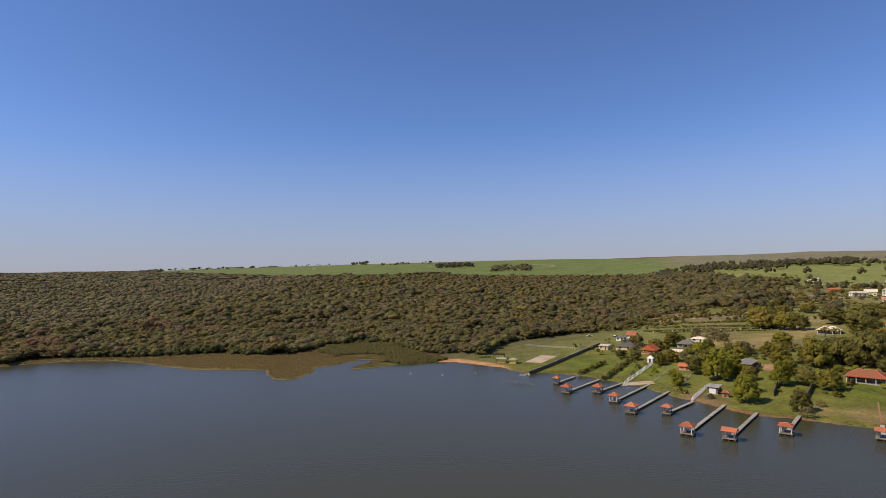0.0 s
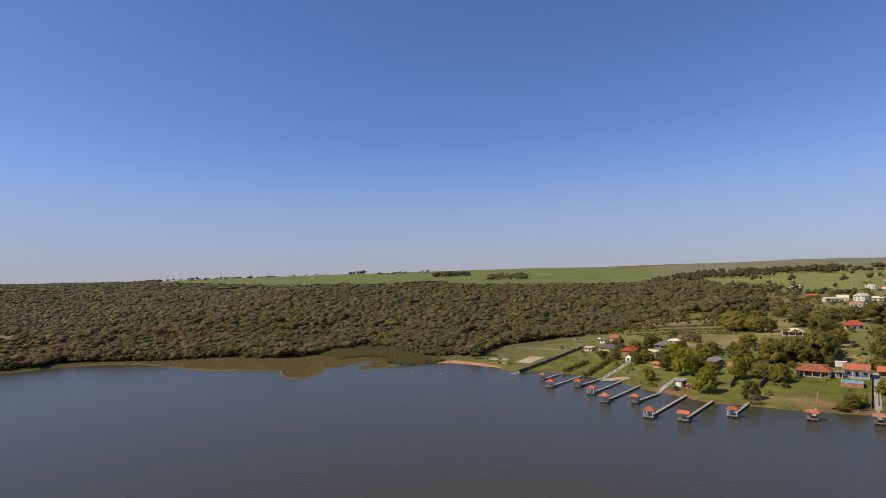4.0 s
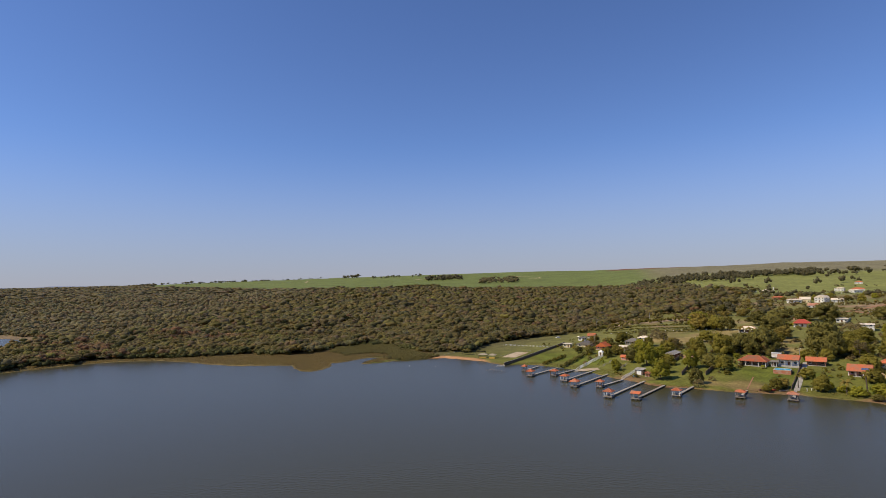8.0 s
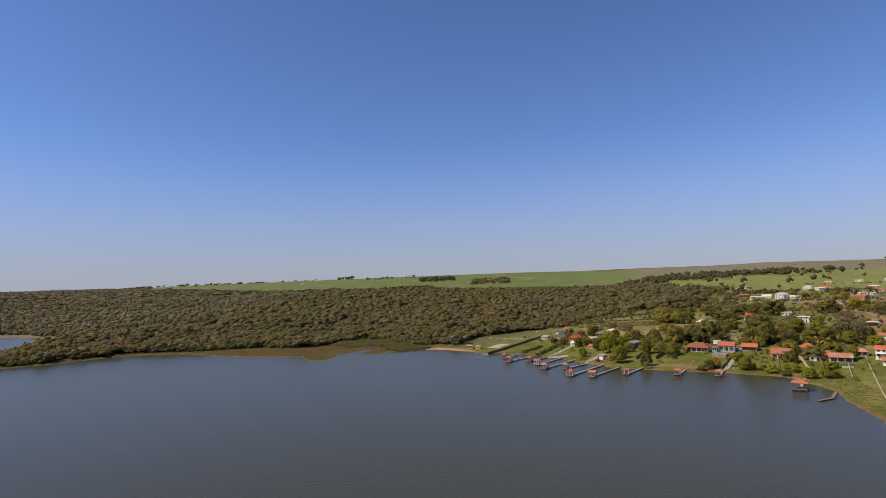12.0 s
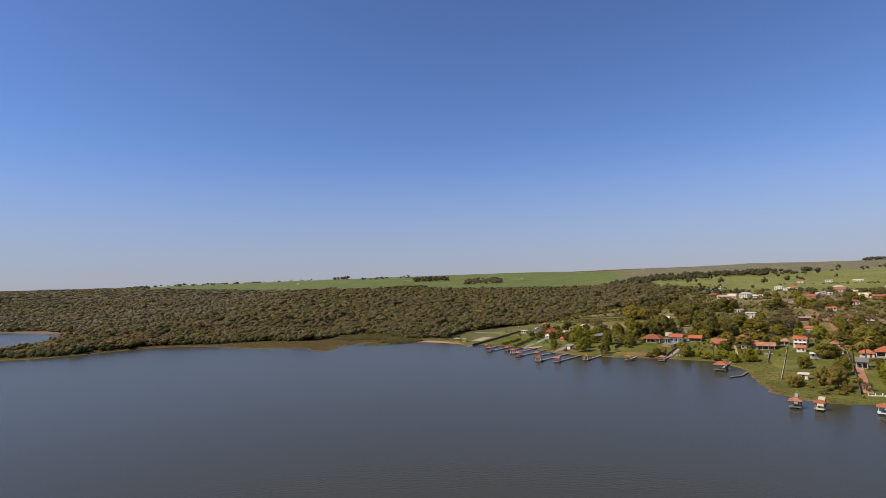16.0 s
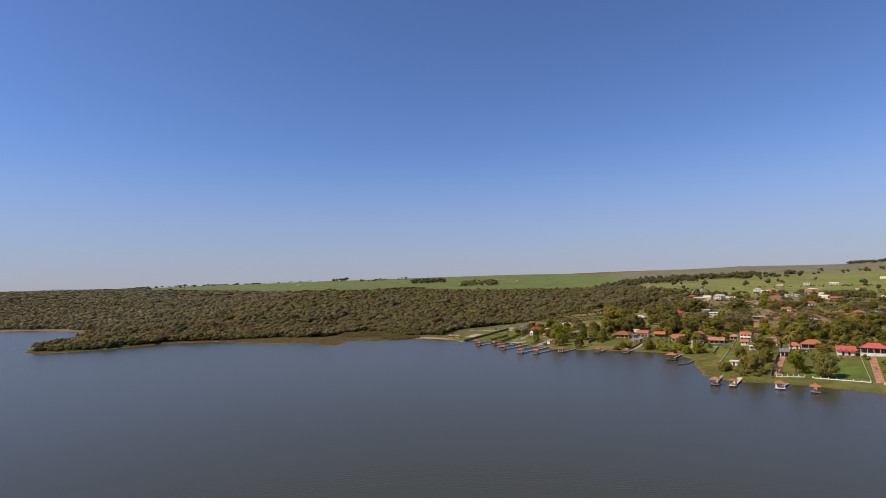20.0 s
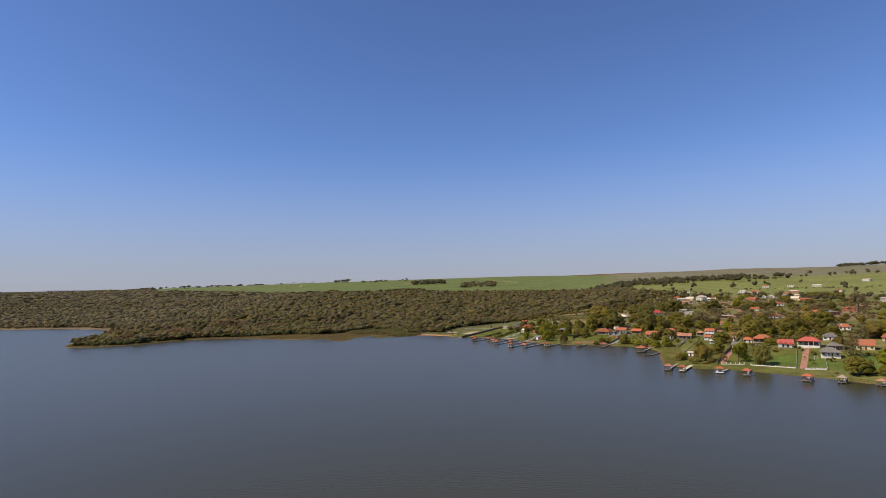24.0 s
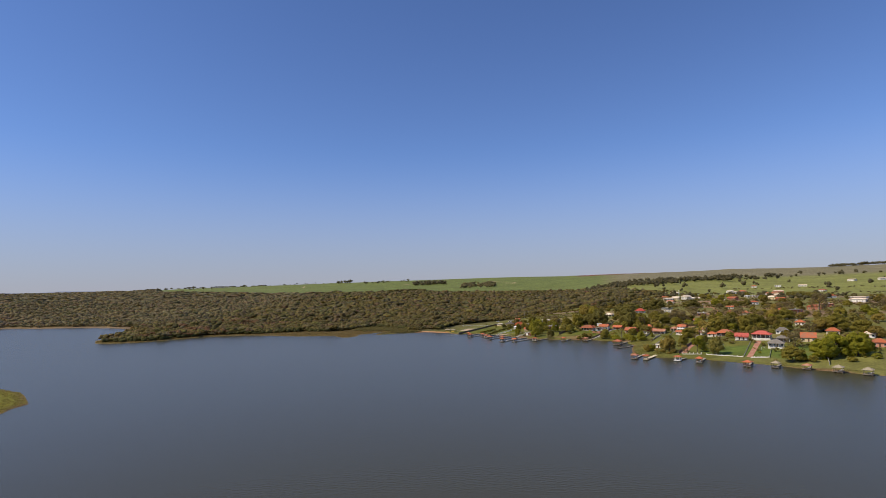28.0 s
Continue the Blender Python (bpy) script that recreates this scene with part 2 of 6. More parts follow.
def ground_height(x, y):
    x, y = np.asarray(x, float), np.asarray(y, float)
    d = shore_distance(x, y)
    dl = np.maximum(d, 0)
    ax, ay = x, y + 294.0
    r = np.hypot(ax, ay)
    phi = np.degrees(np.arctan2(ax, ay))
    b, far_r, far_h = (np.array(v, float) for v in zip(*SKYLINE))
    rr, hh = np.interp(phi, b, far_r), 39.3 + np.interp(phi, b, far_h)
    num = sum(s / ((x - sx) ** 2 + (y - sy) ** 2 + 900.0) for sx, sy, s in SLOPES)
    den = sum(1 / ((x - sx) ** 2 + (y - sy) ** 2 + 900.0) for sx, sy, s in SLOPES)
    near_v = num / den * 24 * (1 - np.exp(-(dl / 150) ** 1.3)) + 0.25 * smooth(0, 3, dl)
    near_f = 0.4 * smooth(0, 4, dl) + 0.027 * dl + 1.2 * wobble(x, y, 60) * smooth(20, 120, dl)
    v = village_side(x, y)
    near = near_f * (1 - v) + near_v * v
    knee = 1700 - 600 * smooth(12, 24, phi)
    up = np.clip((r - knee) / (rr - knee), 0, 1)
    base = near + (32 * (1 - v) + 25 * v - near) * smooth(knee - 450, knee, r)
    z = base + (hh - base) * up
    z = z + 3.0 * wobble(x, y, 260, 2.0) * smooth(900, 1800, r) * (1 - up)
    return np.where(d > 0, z, np.maximum(-2.5, d * 0.25 - 0.05))


def ground_at(x, y):
    """The ground's height in metres at a place in metres."""
    return K * float(ground_height(np.array([x / K]), np.array([y / K]))[0])


def axis(fine_lo, fine_hi, step, lo, hi):
    mid = list(np.arange(fine_lo, fine_hi + 0.1, step))
    out, s, v = [], step, fine_hi
    while v < hi:
        s = min(s * 1.09, 70)
        v += s
        out.append(min(v, hi))
    down, s, v = [], step, fine_lo
    while v > lo:
        s = min(s * 1.09, 70)
        v -= s
        down.append(max(v, lo))
    return np.array(down[::-1] + mid + out)


LAWN, MOWN, ROUGH, BARE, DRYF = (0.118, 0.136, 0.021), (0.108, 0.146, 0.026), (0.215, 0.165, 0.062), (0.33, 0.20, 0.115), (0.29, 0.222, 0.090)
FIELD = (0.172, 0.168, 0.052)
LOTS = [(128, 308, 15, FIELD), (150, 306, 17, FIELD), (176, 300, 17, FIELD), (200, 316, 16, FIELD), (150, 332, 15, FIELD), (180, 330, 16, FIELD), (122, 143, 9, ROUGH), (112, 150, 6, ROUGH), (150, 165, 8, LAWN), (160, 120, 11, LAWN), (175, 20, 13, MOWN), (185, 5, 13, MOWN), (82, 216, 10, LAWN), (62, 226, 8, LAWN),
        (150, 250, 13, DRYF), (170, 262, 14, DRYF), (136, 262, 12, DRYF), (190, 272, 13, DRYF), (150, 60, 12, (0.185, 0.165, 0.046)), (160, 78, 10, (0.165, 0.162, 0.038)), (136, 152, 9, LAWN),
        (240, 300, 14, BARE), (290, 262, 14, BARE), (330, 205, 13, BARE), (215, 140, 6, BARE), (262, 196, 9, BARE), (195, -12, 12, MOWN), (212, 0, 9, MOWN), (172, 14, 11, MOWN), (188, 18, 10, MOWN), (140, 160, 10, LAWN), (152, 150, 9, LAWN), (75, 228, 9, LAWN), (66, 240, 9, LAWN), (172, 240, 7, DRYF),
        (255, 125, 12, BARE), (285, 140, 14, BARE), (300, 180, 12, BARE), (320, 240, 12, BARE), (178, 152, 5, BARE), (128, 200, 6, BARE), (172, 196, 9, DRYF), (186, 218, 10, DRYF)]


def cover_colour(x, y, d, z):
    """Base colour of the ground cover."""
    def lay(col, c, w):
        return col * (1 - w[..., None]) + np.array(c) * w[..., None]
    r = np.hypot(x, y + 294)
    phi = np.degrees(np.arctan2(x, y + 294))
    v = village_side(x, y)
    n1, n2 = wobble(x, y, 14, 1.0), wobble(x, y, 45, 5.0)
    col = np.zeros(x.shape + (3,)) + np.array((0.095, 0.080, 0.042))
    grass = lay(np.zeros(x.shape + (3,)) + np.array((0.158, 0.155, 0.043)), (0.220, 0.174, 0.070), smooth(-0.2, 0.7, n2 + 0.4 * n1))
    col = col * (1 - v[..., None]) + grass * v[..., None]
    lawn = v * (1 - smooth(60, 90, d))
    col = lay(col, (0.124, 0.131, 0.023), lawn * smooth(-0.5, 0.4, n2 + 0.3) * 0.85)
    # dry hillside behind the village
    col = lay(col, (0.25, 0.175, 0.10), v * smooth(110, 150, d) * (1 - smooth(900, 1000, r)) * smooth(0.25, 0.7, n2 + n1 * 0.4))
    thicket = 1 - smooth(-14, 10, polygon_distance(x, y, THICKET) + 10 * n1)
    col = lay(col, (0.150, 0.128, 0.058), thicket * 0.9)
    # single lots: rough brown ground, mown lawns, dry strips
    for px, py, pr, c in LOTS:
        w = 1 - smooth(pr * 0.6, pr * 1.15, np.hypot(x - px, y - py) + 1.6 * n1)
        col = lay(col, c, w * v)
    # pasture and crops on the rise
    crop = smooth(-60, 0, r - wood_limit(phi)) * smooth(-26.5, -24.5, phi) * (1 - smooth(18.5, 20.5, phi))
    col = lay(col, (0.135, 0.165, 0.048), crop)
    past = smooth(940, 1000, r + 40 * n2) * smooth(18, 20.8, phi)
    col = lay(col, (0.198, 0.208, 0.058), past)
    col = lay(col, (0.190, 0.172, 0.098), past * smooth(1600, 1700, r))
    col = lay(col, (0.17, 0.075, 0.05), smooth(2380, 2450, r) * smooth(16, 17, phi) * (1 - smooth(23, 25, phi)))
    col = lay(col, (0.10, 0.090, 0.05), (1 - smooth(-27, -25, phi)) * smooth(1200, 1300, r))
    # marsh along the wooded shore
    marsh = (1 - smooth(40, 56, d + 5 * n1)) * (1 - smooth(-40, -5, x)) * smooth(0, 2, d + 1)
    col = lay(col, (0.170, 0.130, 0.052), marsh)
    col = lay(col, (0.19, 0.138, 0.082), (1 - smooth(14, 30, d + 5 * n1)) * smooth(-335, -360, x) * smooth(330, 380, y) * smooth(0, 2, d + 1))
    # red earth at the water's edge, sand on the beach
    col = lay(col, (0.21, 0.115, 0.06), v * (1 - smooth(0.6, 2.2, d + 1.2 * n1 + 0.8 * n2)) * smooth(-0.5, 0.5, wobble(x, y, 13, 2.0)))
    col = lay(col, (0.20, 0.125, 0.065), v * (1 - smooth(5, 12, d)) * smooth(0.15, 0.7, wobble(x, y, 9, 6.0)))
    col = lay(col, (0.125, 0.150, 0.036), (1 - smooth(3, 6, d)) * smooth(0.3, 1.0, d) * smooth(-40, -32, x) * (1 - smooth(-6, 2, x)) * (y > 215))
    bx = (np.abs(x - 13) / 17) ** 4
    sand = (1 - smooth(5, 8, d + 2.5 * bx)) * (1 - smooth(0.7, 1.2, bx)) * (y > 215)
    col = lay(col, (0.46, 0.25, 0.12), sand)
    isle = (polygon_distance(x, y, ISLAND) < 0) * 1.0
    col = lay(col, (0.19, 0.19, 0.025), isle * smooth(2, 5, d))
    col = lay(col, (0.05, 0.045, 0.03), (d < -0.5) * 1.0)
    return col


def build_ground():
    xs = axis(-310, 270, 2.0, -3950, 3950)
    ys = axis(-112, 335, 2.0, -3950, 3950)
    gx, gy = np.meshgrid(xs, ys)
    d = shore_distance(gx, gy)
    gz = ground_height(gx, gy)
    nx, ny = len(xs), len(ys)
    verts = np.stack([gx, gy, gz], -1).reshape(-1, 3)
    i = np.arange(nx * ny).reshape(ny, nx)
    quads = np.stack([i[:-1, :-1], i[:-1, 1:], i[1:, 1:], i[1:, :-1]], -1).reshape(-1, 4)
    me = mesh_from("ground", verts * K, quads)
    col = np.ones((nx * ny, 4))
    col[:, :3] = cover_colour(gx, gy, d, gz).reshape(-1, 3)
    att = me.color_attributes.new("cover", "FLOAT_COLOR", "POINT")
    att.data.foreach_set("color", col.ravel())
    me.polygons.foreach_set("use_smooth", np.ones(len(me.polygons), bool))
    me.materials.append(M_GROUND)
    return tagged(new("ground", me), "grassy land rising from the lake to farmed hills", "ground", kind="structure")


def mesh_from(name, verts, faces):
    """A mesh from numpy arrays of verts and of equal-sided faces."""
    me = bpy.data.meshes.new(name)
    k = faces.shape[1]
    me.vertices.add(len(verts))
    me.vertices.foreach_set("co", np.ascontiguousarray(verts, np.float32).ravel())
    me.loops.add(faces.size)
    me.loops.foreach_set("vertex_index", np.ascontiguousarray(faces, np.int32).ravel())
    me.polygons.add(len(faces))
    me.polygons.foreach_set("loop_start", np.arange(0, faces.size, k, dtype=np.int32))
    me.polygons.foreach_set("use_smooth", np.ones(len(faces), bool))
    me.update(calc_edges=True)
    me.validate()
    return me


build_ground()
wv = np.array([(-1600, -1600, 0), (1000, -1600, 0), (1000, 300, 0), (300, 760, 0), (-1600, 760, 0)], float)
w_me = bpy.data.meshes.new("water")
w_me.from_pydata([tuple(v) for v in wv * K], [], [(0, 1, 2, 3, 4)])
w_me.materials.append(M_WATER)
tagged(new("water", w_me), "calm dark lake water with fine ripples", "water", kind="structure")

# far hills beyond the lake's head: glowing backdrop, distance haze painted as blue
M_RIDGE = bpy.data.materials.new("far_hills_haze_glow")
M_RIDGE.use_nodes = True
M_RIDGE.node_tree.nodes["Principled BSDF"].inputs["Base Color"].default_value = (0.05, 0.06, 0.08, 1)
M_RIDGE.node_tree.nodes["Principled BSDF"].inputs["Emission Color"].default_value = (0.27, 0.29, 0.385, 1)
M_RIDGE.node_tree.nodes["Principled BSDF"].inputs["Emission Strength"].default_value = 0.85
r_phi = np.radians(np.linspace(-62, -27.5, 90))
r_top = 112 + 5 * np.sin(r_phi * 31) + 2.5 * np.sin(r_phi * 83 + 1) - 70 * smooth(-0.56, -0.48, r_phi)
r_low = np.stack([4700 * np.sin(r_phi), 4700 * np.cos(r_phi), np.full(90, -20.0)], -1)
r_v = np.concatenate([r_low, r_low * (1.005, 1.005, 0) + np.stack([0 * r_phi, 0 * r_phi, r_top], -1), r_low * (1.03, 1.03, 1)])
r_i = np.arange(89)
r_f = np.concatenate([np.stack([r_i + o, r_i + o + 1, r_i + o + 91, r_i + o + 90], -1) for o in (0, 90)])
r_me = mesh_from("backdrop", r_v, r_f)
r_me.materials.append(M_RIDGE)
tagged(new("backdrop", r_me), "glowing blue-grey backdrop of hazy hills far beyond the woods", "hills", kind="structure")

# ---- forest ----
def leaf_spray(rng, c, n, e):
    """A small slanting leaf-shaped quad about c."""
    t1 = np.cross(n, (rng.uniform(-1, 1), rng.uniform(-1, 1), rng.uniform(-1, 1)))
    t1 /= np.linalg.norm(t1) + 1e-6
    t2 = np.cross(n, t1) + n * rng.uniform(-0.7, 0.7)
    return np.array((c - t1 * e, c + t2 * e * 0.7, c + t1 * e, c - t2 * e * 0.7))


def ball(sub=1, seed=0, rough=0.35, squash=0.8):
    bm = bmesh.new()
    bmesh.ops.create_icosphere(bm, subdivisions=sub, radius=1)
    rng = random.Random(seed)
    for v in bm.verts:
        v.co *= 1 + rng.uniform(-rough, rough)
        v.co.z *= squash
    vs = np.array([v.co[:] for v in bm.verts])
    fs = np.array([[v.index for v in f.verts] for f in bm.faces])
    bm.free()
    return vs, fs


def crown_template(blobs, sub, seed, sprays=0, lo=0.30, hi=0.52):
    """An uneven crown about one metre in radius, of clumps with loose leaf sprays on them."""
    rng = random.Random(seed)
    vs, fs, k = [], [], 0
    for j in range(blobs):
        bv, bf = ball(sub, seed * 17 + j, 0.4, 0.78)
        a, q = rng.uniform(0, 6.28), math.sqrt(rng.random()) * 0.8
        s, o = rng.uniform(lo, hi), np.array((q * math.cos(a), q * math.sin(a), rng.uniform(-0.45, 0.65) * (1.15 - q)))
        vs.append(bv * s + o)
        fs.append(bf + k)
        k += len(bv)
        for i in range(sprays):
            n = np.array((rng.gauss(0, 1), rng.gauss(0, 1), abs(rng.gauss(1.1, 0.6))))
            n /= np.linalg.norm(n)
            vs.append(leaf_spray(rng, o + n * s * rng.uniform(0.85, 1.3), n, 0.16 * rng.uniform(0.6, 1.4)))
            fs.append(np.array(((0, 1, 2), (0, 2, 3))) + k)
            k += 4
    return np.concatenate(vs), np.concatenate(fs)


def scatter(templates, pts, radius, height, rng, tints=None):
    """One mesh's arrays: templates put at pts, each turned and sized; with tints also a colour for every vertex."""
    vs, fs, cs, k = [], [], [], 0
    pick = rng.integers(0, len(templates), len(pts))
    for t, (tv, tf) in enumerate(templates):
        sel = pick == t
        n = int(sel.sum())
        if not n:
            continue
        p, rad, hgt = pts[sel], radius[sel], height[sel]
        a = rng.uniform(0, 6.283, n)
        c, s = np.cos(a)[:, None], np.sin(a)[:, None]
        x = (tv[None, :, 0] * c - tv[None, :, 1] * s) * rad[:, None] + p[:, 0:1]
        y = (tv[None, :, 0] * s + tv[None, :, 1] * c) * rad[:, None] + p[:, 1:2]
        z = tv[None, :, 2] * hgt[:, None] + p[:, 2:3]
        vs.append(np.stack([x, y, z], -1).reshape(-1, 3))
        fs.append((tf[None] + (np.arange(n) * len(tv))[:, None, None]).reshape(-1, 3) + k)
        if tints is not None:
            cs.append(np.repeat(tints[sel], len(tv), 0))
        k += n * len(tv)
    if tints is None:
        return np.concatenate(vs), np.concatenate(fs)
    return np.concatenate(vs), np.concatenate(fs), np.concatenate(cs)


def forest_rim(x, y):
    """How far from the water the tall woods begin."""
    return 9 + 4 * smooth(-235, -205, x) + 28 * smooth(-165, -112, x) * (1 - smooth(-40, 0, x)) + 14 * smooth(-84, -62, x) * (1 - smooth(-22, 4, x)) + 12 * smooth(-20, 30, x) + 12 * smooth(-345, -365, x) * smooth(330, 380, y)


def in_forest(x, y):
    d = shore_distance(x, y)
    r = np.hypot(x, y + 294)
    phi = np.degrees(np.arctan2(x, y + 294))
    v = village_side(x, y)
    edge = forest_rim(x, y) + 6 * wobble(x, y, 11)
    loose = polygon_distance(x, y, THICKET) + 26 * wobble(x, y, 15, 2.0) + 20 * wobble(x, y, 5, 7.0) < 0
    loose |= (y > 328 + 6 * wobble(x, y, 8)) & (v < 0.8) & (wobble(x, y, 7, 7.0) + 0.7 * wobble(x, y, 2.3, 1.0) > 0.1)
    ok = (d > edge) & ((v < 0.30 + 0.15 * wobble(x, y, 25)) | loose) & (y > 150)
    ok &= ~((r > wood_limit(phi) + 50 * wobble(x, y, 90)) & (phi > -24.5))
    ok &= phi < 28
    return ok


SPECIES = np.array([(0.322, 0.270, 0.104), (0.232, 0.208, 0.088), (0.335, 0.268, 0.146), (0.362, 0.322, 0.108), (0.360, 0.228, 0.128), (0.285, 0.258, 0.140)])


def tree_colours(x, y, rng):
    """The leaf colour of each tree: mixed species in loose drifts, rusty stands near the marsh, a few grey ones,
    painted haze far left.
    """
    n = len(x)
    u = rng.uniform(0, 1, n)
    drift = 0.16 * wobble(x, y, 30, 3.0) + 0.10 * wobble(x, y, 110, 6.0)
    kind = np.digitize(u + drift, (0.40, 0.64, 0.84, 0.92))
    kind = np.array((0, 1, 2, 3, 5))[kind]
    rust = smooth(-0.1, 0.8, wobble(x, y, 30, 9.0) + 0.4 * wobble(x, y, 9, 1.0)) * (1 - smooth(-190, -120, x)) * (1 - smooth(430, 540, y))
    kind = np.where(rng.uniform(0, 1, n) < 0.8 * rust + 0.015, 4, kind)
    lime = np.hypot((x - 101) / 15, (y - 724) / 42) < 1
    kind = np.where(lime & (rng.uniform(0, 1, n) < 0.7), 3, kind)
    # towards the lake's head half-bare woods, paled further by haze painted into leaf colour
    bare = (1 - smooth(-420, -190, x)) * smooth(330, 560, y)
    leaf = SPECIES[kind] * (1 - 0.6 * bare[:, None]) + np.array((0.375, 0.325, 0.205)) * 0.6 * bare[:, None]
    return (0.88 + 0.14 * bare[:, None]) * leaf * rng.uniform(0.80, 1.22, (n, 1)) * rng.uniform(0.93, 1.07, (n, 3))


def build_forest():
    rng = np.random.default_rng(7)
    parts_v, parts_f, parts_c, k = [], [], [], 0
    # from, to, spacing, crowns, radius, side of the plan
    zones = [(500, 720, 2.6, crown_fine, 2.65, 0), (720, 1000, 4.0, crown_plain, 3.7, 0), (1000, 1700, 6.2, crown_low, 5.2, -1), (1000, 1900, 5.2, crown_low, 4.2, 1), (1700, 3500, 15, crown_low, 13, -1)]
    for r0, r1, step, temps, rad, side in zones:
        xs = np.arange(-1500 if r1 < 1800 else -3300, 700, step)
        ys = np.arange(150, min(r1, 3400), step)
        gx, gy = np.meshgrid(xs, ys)
        gx = (gx + rng.uniform(-0.7, 0.7, gx.shape) * step).ravel()
        gy = (gy + rng.uniform(-0.7, 0.7, gy.shape) * step).ravel()
        r = np.hypot(gx, gy + 294)
        phi = np.degrees(np.arctan2(gx, gy + 294))
        sel = (r >= (r0 if r0 > 500 else 0)) & (r < r1) & (phi > -41) & (side * (phi - 3) >= 0)
        gx, gy = gx[sel], gy[sel]
        sel = in_forest(gx, gy)
        gx, gy = gx[sel], gy[sel]
        n = len(gx)
        rd = rad * np.exp(rng.normal(0.0, 0.30, n)).clip(0.55, 1.75)
        rd = np.where((gx < -300) & (rad < 10), rd * 0.75, rd)
        hg = rd * rng.uniform(0.50, 0.78, n) if rad < 10 else np.full(n, 3.6) * rng.uniform(0.6, 1.2, n)
        # here and there a tree stands out over the rest
        lift = np.where(rng.uniform(0, 1, n) < 0.07, rng.uniform(0.8, 2.4, n), 0.0)
        gz = ground_height(gx, gy) + hg * 0.7 + rng.uniform(0, 1.2, n) + 1.6 * wobble(gx, gy, 16, 4.0) + lift
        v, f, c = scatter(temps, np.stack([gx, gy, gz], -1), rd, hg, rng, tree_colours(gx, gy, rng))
        parts_v.append(v)
        parts_f.append(f + k)
        parts_c.append(c)
        k += len(v)
    me = mesh_from("forest", np.concatenate(parts_v) * K, np.concatenate(parts_f))
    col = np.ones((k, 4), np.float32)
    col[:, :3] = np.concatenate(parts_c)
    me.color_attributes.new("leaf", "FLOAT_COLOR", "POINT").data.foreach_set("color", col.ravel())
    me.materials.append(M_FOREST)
    return tagged(new("forest", me), "dense dry olive-brown woodland behind the marsh", "forest", kind="stuff")


crown_rich = [crown_template(4, 1, s, 11, 0.38, 0.58) for s in range(8)]
crown_fine = [crown_template(3, 1, s + 60, 7, 0.40, 0.62) for s in range(10)]
crown_plain = [crown_template(3, 1, s + 80, 3, 0.42, 0.64) for s in range(10)]
crown_mid = [crown_template(3, 1, s + 20, 10, 0.38, 0.62) for s in range(8)]
crown_low = [crown_template(2, 1, s + 40, 0, 0.50, 0.78) for s in range(8)]
build_forest()


def undergrowth(name, label, mat, seed, n, lo, hi, rad, tall, x0, x1, patchy):
    """Bushes along the forest's edge, between lo and hi beyond its rim."""
    rng = np.random.default_rng(seed)
    x, y = rng.uniform(x0, x1, n), rng.uniform(205, 420, n)
    d = shore_distance(x, y)
    rim = forest_rim(x, y)
    sel = (d > rim + lo) & (d < rim + hi) & (village_side(x, y) < 0.3) & (wobble(x, y, 22, 9.0) > patchy)
    x, y = x[sel], y[sel]
    rd = rad * rng.uniform(0.6, 1.35, len(x))
    z = ground_height(x, y) + tall * rng.uniform(0.5, 1.0, len(x))
    v, f = scatter(crown_rich, np.stack([x, y, z], -1), rd, rd * 0.85, rng)
    me = mesh_from(name, v * K, f)
    me.materials.append(mat)
    return tagged(new(name, me), label, "bushes", kind="stuff")


undergrowth("shore_bushes", "rounded dark green bushes along the marsh edge", M_SHORE_LEAF, 41, 6500, -5, 14, 2.4, 1.9, -330, 30, -0.25)
undergrowth("shore_trees", "larger dark green trees standing before the woods", M_SHORE_LEAF, 44, 620, -4, 9, 4.0, 2.2, -275, -100, -0.3)
undergrowth("marsh_scrub", "low olive-green scrub between the marsh and the woods", M_MARSH_SCRUB, 43, 20000, -40, 6, 1.1, 0.5, -66, 12, -0.35)

# ---- building blocks ----
def thing(name, label, category, group="", at=(0, 0, 0), yaw=0.0, kind=""):
    ob = new(name)
    ob.matrix_world = pose(*at, 0, 0, yaw)
    return tagged(ob, label, category, group, kind)


def part(name, bm, mat, parent, label=""):
    me = bpy.data.meshes.new(name)
    bm.to_mesh(me)
    bm.free()
    me.materials.append(mat)
    return link(name, me, parent, label)


def link(name, me, parent, label="", m=None):
    ob = new(name, me)
    ob.parent = parent
    if m is not None:
        ob.matrix_basis = m
    if label:
        ob["label"] = label
    return ob


def box(bm, x, y, z, sx, sy, sz, turn=0.0):
    """A box with its base centre at x, y, z."""
    m = Matrix.Translation((x, y, z + sz / 2)) @ Matrix.Rotation(turn, 4, "Z") @ Matrix.Diagonal((sx, sy, sz, 1))
    bmesh.ops.create_cube(bm, size=1, matrix=m)
    return bm


def boxed(*args, turn=0.0, bevel=0.0):
    bm = box(bmesh.new(), *args, turn=turn)
    if bevel:
        bmesh.ops.bevel(bm, geom=bm.edges[:], offset=bevel, segments=1, affect="EDGES")
    return bm


def stick(p, q, r, r2=None, sides=6):
    """A tapered round bar from p to q."""
    bm = bmesh.new()
    p, q = Vector(p), Vector(q)
    d = q - p
    m = Matrix.Translation((p + q) / 2) @ d.to_track_quat("Z", "Y").to_matrix().to_4x4()
    bmesh.ops.create_cone(bm, cap_ends=True, segments=sides, radius1=r, radius2=r if r2 is None else r2, depth=d.length, matrix=m)
    return bm


